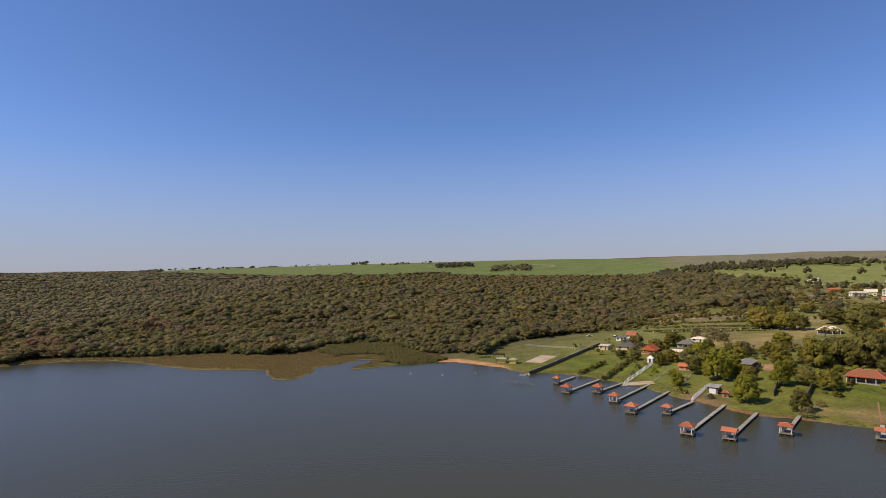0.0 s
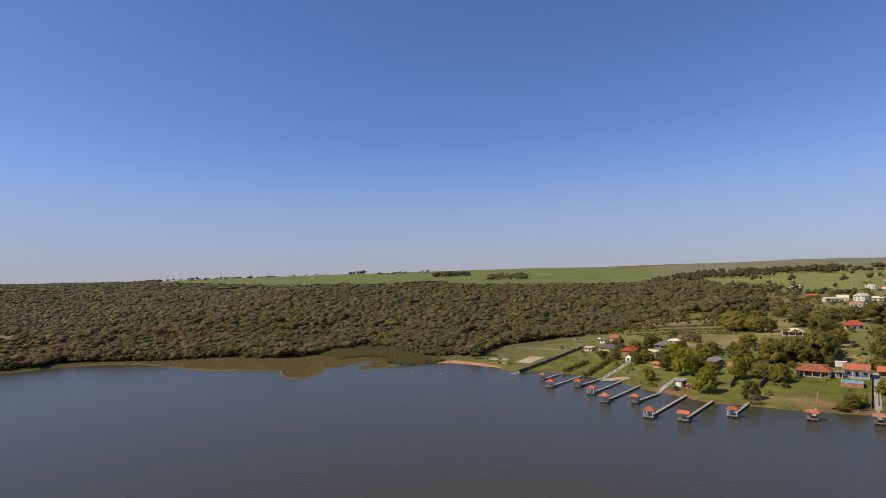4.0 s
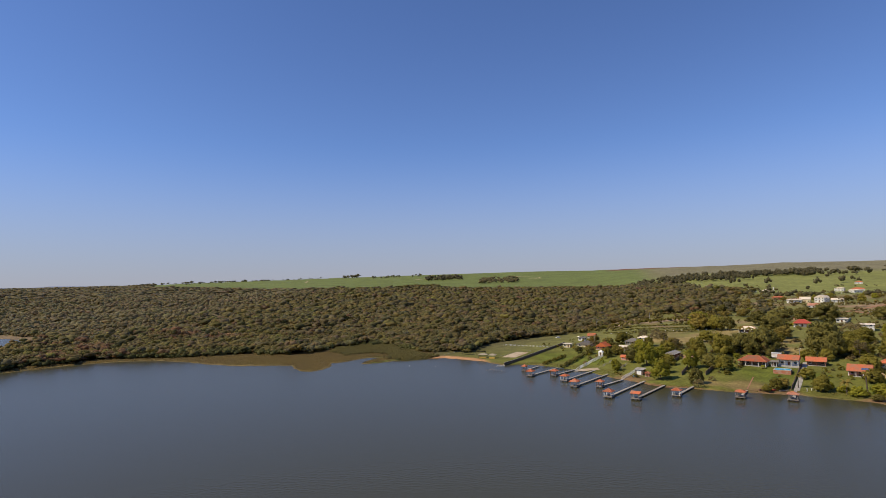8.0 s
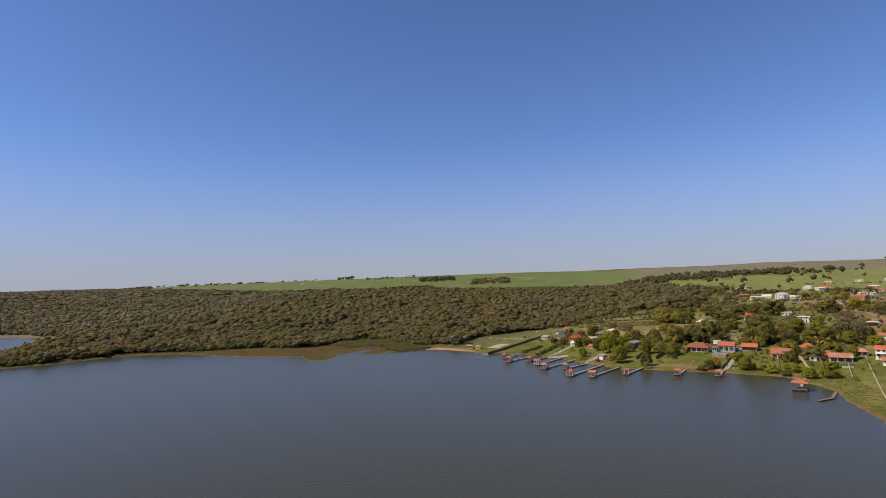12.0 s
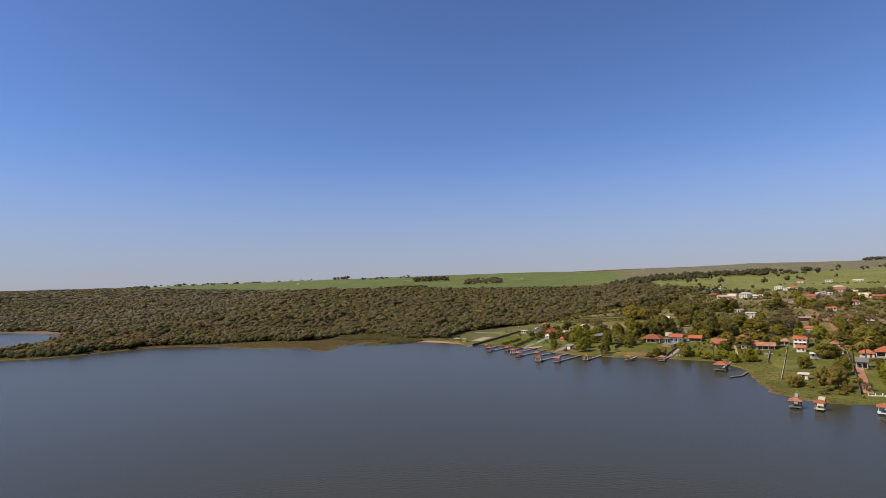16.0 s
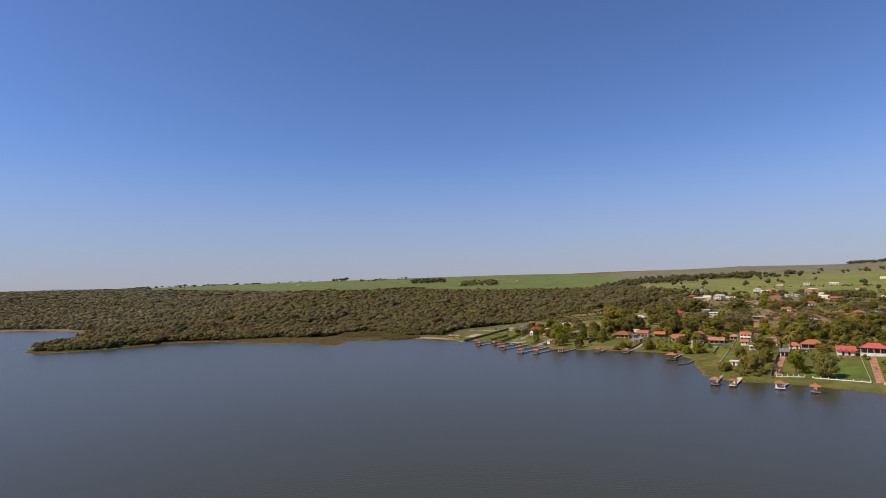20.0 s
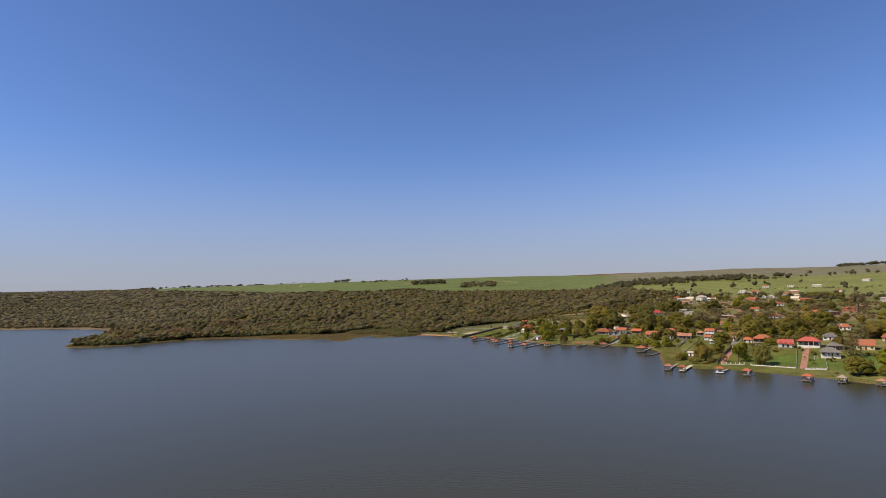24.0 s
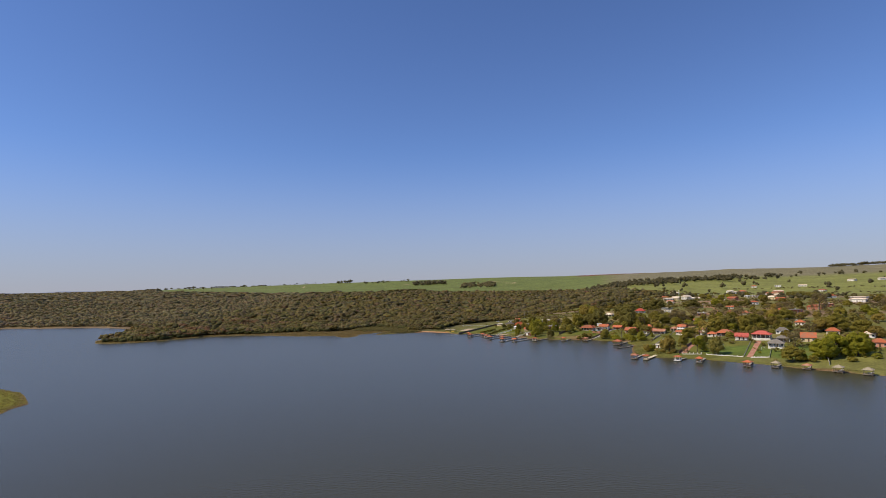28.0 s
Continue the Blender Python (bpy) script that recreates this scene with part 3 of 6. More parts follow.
def roof_shape(w, d, z, rise, kind, over=0.6, thick=0.14):
    """A thick hip, gable or shed roof over a w by d plan, with its eaves at z."""
    bm = bmesh.new()
    a, b = w / 2 + over, d / 2 + over
    if kind == "hip":
        r = max(a - b, 0.0)
        q = max(b - a, 0.0)
        top = [(-r, -q, z + rise), (r, q, z + rise)]
    elif kind == "gable":
        top = [(-a, 0, z + rise), (a, 0, z + rise)]
    elif kind == "gable_front":
        top = [(0, -b, z + rise), (0, b, z + rise)]
    else:
        top = []
    if kind == "shed":
        ring = [(-a, -b, z), (a, -b, z), (a, b, z + rise), (-a, b, z + rise)]
    else:
        ring = [(-a, -b, z), (a, -b, z), (a, b, z), (-a, b, z)]
    lo = [bm.verts.new((x, y, zz - thick)) for x, y, zz in ring]
    hi = [bm.verts.new(v) for v in ring]
    for i in range(4):
        bm.faces.new((lo[i], lo[(i + 1) % 4], hi[(i + 1) % 4], hi[i]))
    bm.faces.new(lo[::-1])
    if not top:
        bm.faces.new(hi)
    elif kind == "gable_front" or (kind == "hip" and d > w):
        f, k = (bm.verts.new(v) for v in top)
        bm.faces.new((hi[0], hi[1], f))
        bm.faces.new((hi[2], hi[3], k))
        bm.faces.new((hi[1], hi[2], k, f))
        bm.faces.new((hi[3], hi[0], f, k))
    elif kind == "hip" and abs(w - d) < 0.01:
        f = bm.verts.new((0, 0, z + rise))
        for i in range(4):
            bm.faces.new((hi[i], hi[(i + 1) % 4], f))
    else:
        f, k = (bm.verts.new(v) for v in top)
        bm.faces.new((hi[0], hi[1], k, f))
        bm.faces.new((hi[2], hi[3], f, k))
        bm.faces.new((hi[3], hi[0], f))
        bm.faces.new((hi[1], hi[2], k))
    bmesh.ops.recalc_face_normals(bm, faces=bm.faces[:])
    return bm


def roof_caps(parent, w, d, z, rise, kind, mat, over=0.6):
    """Rounded cap tiles along ridge and hips, each a part of the roof."""
    a, b = w / 2 + over, d / 2 + over
    if kind == "hip":
        r, q = max(a - b, 0.0), max(b - a, 0.0)
        f, k = (-r, -q, z + rise), (r, q, z + rise)
        ends = {(-a, -b, z): f, (-a, b, z): f if d <= w else k, (a, b, z): k, (a, -b, z): k if d <= w else f}
        for p, e in ends.items():
            part("hip_cap", stick(p, e, 0.13, sides=5), mat, parent)
        if abs(w - d) > 0.3:
            part("ridge_cap", stick(f, k, 0.14, sides=5), mat, parent)
    elif kind == "gable":
        part("ridge_cap", stick((-a, 0, z + rise), (a, 0, z + rise), 0.14, sides=5), mat, parent)
    elif kind == "gable_front":
        part("ridge_cap", stick((0, -b, z + rise), (0, b, z + rise), 0.14, sides=5), mat, parent)


M_CAP = material("cap_tile", (0.56, 0.22, 0.11), (0.44, 0.15, 0.075), 2.5, 0.85, 0.2)
M_CAP_GREY = material("cap_grey", (0.36, 0.34, 0.31), (0.27, 0.25, 0.23), 2.5, 0.85, 0.2)
M_TIMBER = material("brown_timber", (0.16, 0.085, 0.045), (0.11, 0.06, 0.035), 3.0, 0.8, 0.3)
M_THATCH = material("dry_thatch", (0.40, 0.35, 0.25), (0.29, 0.25, 0.18), 4.0, 0.95, 0.6)
M_PAINT_WHITE = material("white_paint", (0.80, 0.80, 0.78), (0.72, 0.71, 0.68), 2.0, 0.6, 0.1)
M_POOL = material("pool_water", (0.07, 0.50, 0.82), (0.12, 0.58, 0.86), 1.4, 0.08, 0.15, spec=0.5)
M_POOL_PALE = material("pale_pool_water", (0.20, 0.44, 0.46), (0.26, 0.50, 0.50), 1.4, 0.08, 0.15, spec=0.5)
M_PAVE = material("pale_paving", (0.52, 0.48, 0.40), (0.42, 0.38, 0.32), 1.6, 0.9, 0.2, (0.36, 0.32, 0.26), 0.25)
M_SAND = material("court_sand", (0.50, 0.40, 0.28), (0.42, 0.33, 0.23), 1.5, 0.95, 0.2, (0.36, 0.27, 0.17), 0.2)
M_DIRT = material("red_dirt", (0.36, 0.19, 0.10), (0.28, 0.14, 0.08), 1.2, 0.95, 0.2)
M_TRACK = material("pale_dirt_track", (0.48, 0.36, 0.22), (0.38, 0.28, 0.17), 0.8, 0.95, 0.2)
M_BRICK_PATH = material("brick_paving", (0.42, 0.19, 0.12), (0.34, 0.15, 0.10), 2.5, 0.9, 0.3, (0.46, 0.27, 0.18), 0.3)
M_SOLAR = material("solar_glass", (0.06, 0.09, 0.18), (0.09, 0.12, 0.22), 0.8, 0.25, 0.0, spec=0.5)
M_BLUE = material("blue_plastic", (0.04, 0.25, 0.50), (0.03, 0.20, 0.42), 1.5, 0.5, 0.0)
M_RED_PAINT = material("red_paint", (0.45, 0.06, 0.04), (0.38, 0.05, 0.035), 1.5, 0.5, 0.0)
M_YELLOW = material("yellow_plaster", (0.62, 0.42, 0.10), (0.54, 0.36, 0.09), 1.5, 0.8, 0.1)
M_TYRE = material("tyre_rubber", (0.02, 0.02, 0.02), (0.03, 0.03, 0.03), 4.0, 0.9, 0.1)
M_PIER = material("cream_concrete", (0.70, 0.62, 0.42), (0.60, 0.53, 0.36), 1.6, 0.9, 0.2)
M_GREY_BLUE = material("grey_blue_plaster", (0.42, 0.46, 0.52), (0.35, 0.39, 0.45), 1.2, 0.85, 0.1)


M_DECK = material("sun_bleached_deck", (0.44, 0.40, 0.34), (0.33, 0.295, 0.25), 2.6, 0.85, 0.4, (0.27, 0.24, 0.20), 0.5, per="object", spread=0.15)


# ---- jetties and their pavilions ----
def jetty(name, points, width, top, mat, label, stilt_gap=2.6, edge=True):
    """A plank walk on stilts along a line of points."""
    j = thing(name, label, "jetty", "jetties along the shore")
    points = [(x * K, y * K) for x, y in points]
    for (x0, y0), (x1, y1) in zip(points, points[1:]):
        n = math.hypot(x1 - x0, y1 - y0)
        ang = math.atan2(y1 - y0, x1 - x0)
        part("deck", boxed((x0 + x1) / 2, (y0 + y1) / 2, top - 0.16, n, width, 0.16, turn=ang), mat, j)
        c, s = math.cos(ang), math.sin(ang)
        for side in (-1, 1):
            ox, oy = -s * side * (width / 2 - 0.08), c * side * (width / 2 - 0.08)
            if edge:
                part("edge_beam", boxed((x0 + x1) / 2 + ox, (y0 + y1) / 2 + oy, top - 0.36, n, 0.12, 0.20, turn=ang), M_POST, j)
            k = max(int(n / stilt_gap), 1)
            for i in range(k + 1):
                f = min((i + 0.2) / k, 1.0)
                px, py = x0 + (x1 - x0) * f + ox, y0 + (y1 - y0) * f + oy
                foot = min(ground_at(px, py), -0.1)
                if ground_at(px, py) > top - 0.3:
                    continue
                part("stilt", stick((px, py, foot - 0.3), (px, py, top - 0.2), 0.13, sides=6), M_POST, j)
    return j


def pavilion(x, y, size, yaw, label, roof="hip", rise=1.15, posts=M_WOOD, tiles=M_TILE, deck_top=0.75, eave=2.95, slab=None, depth=None, rails=False, bench=True, caps=M_CAP):
    p = thing("lake_pavilion", label, "pavilion", "pavilions over the water", (x * K, y * K, 0), yaw)
    size, d = size * 0.9, (depth or size) * 0.9
    a, b = size / 2, d / 2
    part("deck", boxed(0, 0, deck_top - 0.2, size + 0.5, d + 0.5, 0.2, bevel=0.03), slab or M_WOOD, p)
    for sx in (-1, 0, 1):
        for sy in (-1, 0, 1):
            if sx or sy:
                part("stilt", stick((sx * a, sy * b, -2.7), (sx * a, sy * b, deck_top - 0.2), 0.16), M_POST, p)
    for side in (-1, 1):
        part("floor_beam", boxed(side * a, 0, deck_top - 0.42, 0.16, d + 0.3, 0.22), M_POST, p)
    for sx in (-1, 1):
        for sy in (-1, 1):
            part("post", boxed(sx * (a - 0.15), sy * (b - 0.15), deck_top, 0.22, 0.22, eave - deck_top, bevel=0.02), posts, p)
        part("roof_beam", boxed(sx * (a - 0.15), 0, eave - 0.2, 0.16, d, 0.2), posts, p)
        part("cross_beam", boxed(0, sx * (b - 0.15), eave - 0.2, size - 0.5, 0.16, 0.2), posts, p)
    if rails:
        for sx in (-1, 1):
            for hz in (0.45, 0.9):
                part("rail", boxed(sx * (a - 0.12), 0, deck_top + hz, 0.07, d - 0.3, 0.09), posts, p)
        for hz in (0.45, 0.9):
            part("rail", boxed(0, -b + 0.12, deck_top + hz, size - 0.3, 0.07, 0.09), posts, p)
    if bench:
        part("bench", boxed(a - 0.55, 0, deck_top + 0.38, 0.42, d - 0.9, 0.08), M_WOOD, p)
        part("table", boxed(-0.2, 0.2, deck_top + 0.68, 1.1, 0.8, 0.08), M_WOOD, p)
        part("table_leg", stick((-0.2, 0.2, deck_top), (-0.2, 0.2, deck_top + 0.7), 0.09), M_POST, p)
    rf = part("roof", roof_shape(size, d, eave + 0.1, rise, roof, 0.45), tiles, p)
    roof_caps(rf, size, d, eave + 0.1, rise, roof, caps, 0.45)
    return p


DY = -39
PAV = {"A": (44.2, 198.6), "B": (44.4, 182.6), "C": (55.2, 182.0), "D": (56.6, 167.6), "E": (57.2, 153.2), "F": (67, 151.2), "G": (64, 130.6), "H": (72.4, 125.8),
       "I": (88.8, 129.4), "J": (109.4, 123.7), "K": (124.3, 117.2), "L": (136.0, 83.0), "M": (118.0, 7.7), "N": (122.9, 3.8), "O": (136.3, -4.5), "P": (143.4, -13.4),
       "Q": (157.8, -31.6), "R": (167.5, -37.9), "S": (177.0, -45.8), "T": (183.7, -56.2), "U": (189.6, -65.4)}
CLAY = "small lake pavilion with a clay-tiled hip roof on wooden stilts"
pavilion(*PAV["A"], 2.6, DY, "narrow dark-posted lake hut with a small tiled roof", rise=1.0, posts=M_POST)
pavilion(*PAV["B"], 3.7, DY, CLAY)
pavilion(*PAV["C"], 3.7, DY, CLAY, posts=M_TIMBER)
pavilion(*PAV["D"], 3.8, DY, "lake pavilion with white posts and a pale orange tiled roof", posts=M_PAINT_WHITE, rise=1.0)
pavilion(*PAV["E"], 3.9, DY, CLAY, rise=1.3)
pavilion(*PAV["F"], 3.2, DY, "little lake pavilion with a worn orange roof", posts=M_TIMBER, rise=1.0)
pavilion(*PAV["G"], 4.0, DY, "lake pavilion with white pillars under an orange pyramid roof", posts=M_PAINT_WHITE, rise=1.25)
pavilion(*PAV["H"], 4.0, DY, "lake pavilion with a low orange roof and grey deck", rise=0.75, roof="gable", depth=3.6)
pavilion(*PAV["I"], 3.9, DY, "lake pavilion with white posts and a flat-pitched tiled roof", rise=0.85, posts=M_PAINT_WHITE, depth=3.5)
pavilion(*PAV["J"], 4.0, DY, "weathered lake pavilion with a low orange roof", rise=0.8)
pavilion(*PAV["K"], 4.1, DY, "lake pavilion with a faded brownish tiled roof", rise=0.95, tiles=M_BRICK_PATH)
pavilion(*PAV["L"], 6.6, DY, "large dark-posted lake pavilion with a broad orange hip roof", rise=1.5, posts=M_POST, eave=3.6, deck_top=0.9, rails=True)
pavilion(*PAV["M"], 4.2, DY, "old lake pavilion with a dull brown tiled roof", rise=1.1, posts=M_TIMBER, tiles=M_BRICK_PATH)
pavilion(*PAV["N"], 3.4, DY, "lake pavilion on a pale concrete slab", rise=0.9, slab=M_PAVE)
pavilion(*PAV["O"], 4.2, DY, "lake pavilion on a white slab with an orange roof", rise=0.95, slab=M_PAINT_WHITE, posts=M_PAINT_WHITE)
pavilion(*PAV["P"], 3.8, DY, "lake pavilion on a wide pale concrete slab", rise=1.15, slab=M_CONCRETE, posts=M_TIMBER)
pavilion(*PAV["Q"], 4.6, -50, "lake pavilion with an orange hip roof and dark rails", rise=1.1, posts=M_TIMBER, rails=True)
pavilion(*PAV["R"], 4.0, -50, "lake pavilion with a pale thatched roof", rise=1.3, tiles=M_THATCH, caps=M_THATCH, posts=M_POST)
pavilion(*PAV["S"], 4.2, -50, "low lake pavilion with a brown tiled roof", rise=0.9, tiles=M_BRICK_PATH, eave=2.6)
pavilion(*PAV["T"], 4.8, -50, "lake pavilion with a pale thatched hip roof", rise=1.3, tiles=M_THATCH, caps=M_THATCH, posts=M_POST)
pavilion(*PAV["U"], 4.6, -50, "lake pavilion with a grey thatched hip roof", rise=1.4, tiles=M_THATCH, caps=M_THATCH, posts=M_POST)
GREY_JETTY = "long weathered plank jetty on dark stilts"
JETTIES = {"A": [(54, 211)], "B": [(62, 204)], "C": [(69, 197)], "D": [(79, 195)], "E": [(80, 181)], "F": [(81, 165)], "G": [(89, 160.5)], "H": [(93, 150)], "I": [(103, 146)],
           "J": [(118, 135)], "K": [(135, 132)], "L": [(150, 101)], "M": [(136, 33)], "O": [(145, 4)], "P": [(154, 1)], "Q": [(167, -20)], "R": [(176, -29)], "S": [(184, -39)], "T": [(192, -49)], "U": [(199, -58)]}
for key, line in JETTIES.items():
    px, py = PAV[key]
    n = math.hypot(line[0][0] - px, line[0][1] - py)
    gap = 1.5 if key not in "L" else 2.6
    start = (px + (line[0][0] - px) * gap / n, py + (line[0][1] - py) * gap / n)
    jetty("jetty", [start] + line, 1.25, 0.72, M_DECK, GREY_JETTY)
jetty("concrete_pier", [(121.5, 2.0), (138.5, 23.5)], 2.4, 0.8, M_PIER, "pale cream concrete pier reaching out from the bank", 4.0)
jetty("jetty", [(129, 64), (136, 67), (144.5, 76.5)], 1.3, 0.5, M_WOOD, "low dark bent plank jetty", 2.6)
old_pier = thing("old_pier", "broken grey stakes of a rotten pier standing in the water", "pier stakes")
for i in range(13):
    sx, sy = (26 + i * 0.75) * K + random.uniform(-0.3, 0.3), (203 - i * 0.5) * K + random.uniform(-0.8, 0.8)
    part("stake", stick((sx, sy, -1.5), (sx + random.uniform(-0.1, 0.1), sy, random.uniform(0.5, 1.1)), 0.09), M_WOOD, old_pier)
part("cross_bar", stick((27 * K, 202.4 * K, 0.85), (33 * K, 198.6 * K, 0.9), 0.09), M_WOOD, old_pier)


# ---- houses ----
# dark brown that paints porch shade onto the back wall
M_SHADE_WALL = material("porch_shade_brown", (0.20, 0.14, 0.10), (0.15, 0.11, 0.08), 1.2, 0.85, 0.1)


def wall_opening(parent, kind, x, y, z, w, h, face, glass=M_GLASS, frame_mat=M_PAINT_WHITE):
    """A framed window or a door set on a wall that faces along face (0 front, 1 right, 2 back, 3 left)."""
    turn = face * math.pi / 2
    c, s = math.cos(turn), math.sin(turn)
    ox, oy = s, -c
    if kind == "window":
        win = part("window", boxed(x + ox * 0.015, y + oy * 0.015, z, w, 0.09, h, turn=turn), frame_mat, parent)
        part("pane", boxed(x + ox * 0.06, y + oy * 0.06, z + 0.08, w - 0.18, 0.04, h - 0.16, turn=turn), glass, win)
        part("sill", boxed(x + ox * 0.1, y + oy * 0.1, z - 0.07, w + 0.16, 0.2, 0.07, turn=turn), M_CONCRETE, win)
    else:
        part("door", boxed(x + ox * 0.02, y + oy * 0.02, z, w, 0.08, h, turn=turn), M_TIMBER, parent)


def house(x, y, w, d, h, label, yaw=-38, roof="hip", rise=1.6, tiles=M_TILE, wall=M_WHITE, porch=0.0, windows=3, storeys=1, caps=M_CAP, name="house", over=0.6, group="village houses", step=0.0, base=None, gables=0):
    """A house whose front wall's foot is centred at x, y; with a porch the front is open under the roof."""
    far = 1.2 if x > 300 else 1.0
    x, y, w, d, h, rise = x * K, y * K, w * 0.9 * far, d * 0.92 * far, h * (1 + far) / 2, rise * far
    if roof != "shed" and far == 1.0 and w > 4:
        rise, h = rise * 1.45, h * (0.92 if storeys == 1 else 1.0)
    z = ground_at(x, y) + step
    yaw += (int(x * 13 + y * 7) % 5 - 2) * 2.5 if far == 1.0 else (int(x * 5 + y * 3) % 9 - 4) * 9
    t = thing(name, label, "house", group, (x, y, z), yaw)
    body_d = d - porch
    cy = porch + body_d / 2
    part("foundation", boxed(0, d / 2, -2.2 - step, w + 0.3, d + 0.3, 2.35 + step), base or M_CONCRETE, t)
    part("wall", boxed(0, cy, 0.15, w, body_d, h - 0.15), wall, t)
    fl = h / storeys
    for s in range(storeys):
        zb = 0.15 + s * fl
        n = windows
        for i in range(n):
            wx = -w / 2 + w * (i + 0.5) / n
            if s == 0 and i == n // 2:
                wall_opening(t, "door", wx, porch - 0.04 if porch else 0, zb, 1.0, 2.1, 0)
            else:
                wall_opening(t, "window", wx, porch - 0.04 if porch else 0, zb + 0.95, min(1.5, w / n * 0.6), 1.15, 0)
        wall_opening(t, "window", -w / 2, cy, zb + 0.95, min(1.4, body_d * 0.4), 1.1, 3)
        wall_opening(t, "window", w / 2, cy, zb + 0.95, min(1.4, body_d * 0.4), 1.1, 1)
        if s:
            part("floor_band", boxed(0, cy, zb - 0.1, w + 0.08, body_d + 0.08, 0.2), M_CONCRETE, t)
    if porch:
        # about half the porches have their deep shade painted as a dark back panel
        part("porch_wall", boxed(0, porch - 0.02, 0.16, w - 0.1, 0.05, h - 0.2), wall if int(x * 3 + y) % 2 else M_SHADE_WALL, t)
        k = max(int(w / 3), 2)
        for i in range(k + 1):
            part("porch_post", boxed(-w / 2 + 0.15 + (w - 0.3) * i / k, 0.15, 0.15, 0.24, 0.24, h - 0.2), M_WHITE if wall is not M_BRICK else M_BRICK, t)
        part("porch_beam", boxed(0, 0.15, h - 0.25, w, 0.2, 0.25), M_TIMBER, t)
        part("porch_floor", boxed(0, porch / 2, 0.15, w + 0.2, porch, 0.06), M_CONCRETE, t)
    bm = roof_shape(w, d, h, rise, roof, over)
    bmesh.ops.translate(bm, verts=bm.verts[:], vec=(0, d / 2, 0))
    rf = part("roof", bm, tiles, t)
    if w > 8.0 and d > 5.0 and roof != "shed":
        # a cross wing behind, under a roof of its own
        side = 1 if int(x * 7 + y * 3) % 2 else -1
        ww, wd = w * 0.48, 4.6
        wx, wy = side * w * 0.23, d + wd / 2 - 0.9
        part("wing_wall", boxed(wx, wy, -1.0, ww, wd, h + 0.75), wall, t)
        wb = roof_shape(ww, wd, h - 0.2, rise * 0.85, "gable_front", over * 0.8)
        bmesh.ops.translate(wb, verts=wb.verts[:], vec=(wx, wy, 0))
        part("wing_roof", wb, tiles, t)
    for i in range(gables):
        gw = w / gables
        gx = -w / 2 + gw * (i + 0.5)
        gb = roof_shape(gw * 0.8, 3.4, h - 0.1 - 0.25 * i, rise * 0.62, "gable_front", 0.35)
        bmesh.ops.translate(gb, verts=gb.verts[:], vec=(gx, 0.6, 0))
        part("front_gable", gb, tiles, t)
        part("gable_wall", boxed(gx, 0.7, 0.15, gw * 0.62, 2.6, h - 0.4 - 0.25 * i), wall, t)
    if h < 4 and w > 6.5 and int(x + y) % 3 == 0:
        part("roof_tank", stick((w * 0.2, d * 0.72, h + rise * 0.3), (w * 0.2, d * 0.72, h + rise * 0.3 + 1.3), 0.62, 0.5, 12), M_GREY_BLUE, t, "pale blue roof water tank")
    if roof != "shed":
        holder = rf
        before = set(bpy.data.objects)
        roof_caps(holder, w, d, h, rise, roof, caps, over)
        for o in set(bpy.data.objects) - before:
            o.matrix_basis = Matrix.Translation((0, d / 2, 0))
    return t


M_SHEET = material("pale_sheet_roofing", (0.40, 0.38, 0.35), (0.30, 0.285, 0.26), 1.2, 0.8, 0.3, (0.26, 0.23, 0.20), 0.4, per="object", spread=0.1)
OR = "low house with an orange clay-tiled roof"
house(81, 263, 6, 5, 2.7, "small cream house with a pale flat roof", roof="shed", rise=0.3, tiles=M_TILE_PALE, wall=M_CREAM, windows=2)
house(90, 259, 11, 11, 2.4, "yellow-walled house with a broad dark grey gabled roof", roof="gable_front", tiles=M_GREY_ROOF, caps=M_GREY_ROOF, rise=1.5, wall=M_CREAM, windows=2)
house(97, 246, 8.5, 11, 2.5, "house with a bright orange gabled tile roof", roof="gable_front", rise=2.0, wall=M_BRICK, windows=2, tiles=M_TILE_NEW)
house(105, 236, 7, 5, 2.8, "outbuilding with a pale grey sheet roof", roof="shed", rise=0.8, tiles=M_TILE_PALE, windows=2)
house(104, 290, 6.5, 5, 2.4, OR, roof="gable", rise=1.5)
house(96, 284, 6, 4, 2.6, "low shed with a flat grey roof", roof="shed", rise=0.3, tiles=M_GREY_ROOF, windows=2)
house(91, 228, 3.4, 3, 2.4, "white tent-roofed garden hut", roof="hip", rise=1.4, tiles=M_PAINT_WHITE, caps=M_PAINT_WHITE, windows=1, over=0.2)
house(98, 210, 5.5, 3, 2.2, "little playhouse with an orange roof", roof="gable", rise=0.9, wall=M_PINK, windows=2)
house(117, 252, 10, 8, 2.6, "house with a wide dark grey roof between trees", tiles=M_GREY_ROOF, caps=M_CAP_GREY, rise=1.6, porch=2, wall=M_CREAM)
house(128, 263, 8, 6, 2.5, "low white house behind garden trees", tiles=M_TILE_PALE, caps=M_TILE_PALE, rise=1.0, windows=2)
boathouse = house(91.5, 173.5, 4.6, 4.2, 3.0, "dark boathouse with a white door and grey roof", roof="shed", rise=0.6, tiles=M_SHEET, wall=M_WALL_DARK, windows=0)
part("boat_door", boxed(0, -0.06, 0.2, 2.6, 0.08, 2.3), M_PAINT_WHITE, boathouse, "white roller door")
house(93.2, 168.5, 2.6, 2.2, 1.9, "small kiosk with an orange tiled roof", roof="hip", rise=0.8, wall=M_BRICK, windows=1, over=0.4)
house(117.5, 202, 7.0, 15, 2.9, "barn with a weathered grey sheet roof and brick walls", roof="gable_front", rise=0.9, tiles=M_SHEET, caps=M_CAP_GREY, wall=M_BRICK, porch=3)
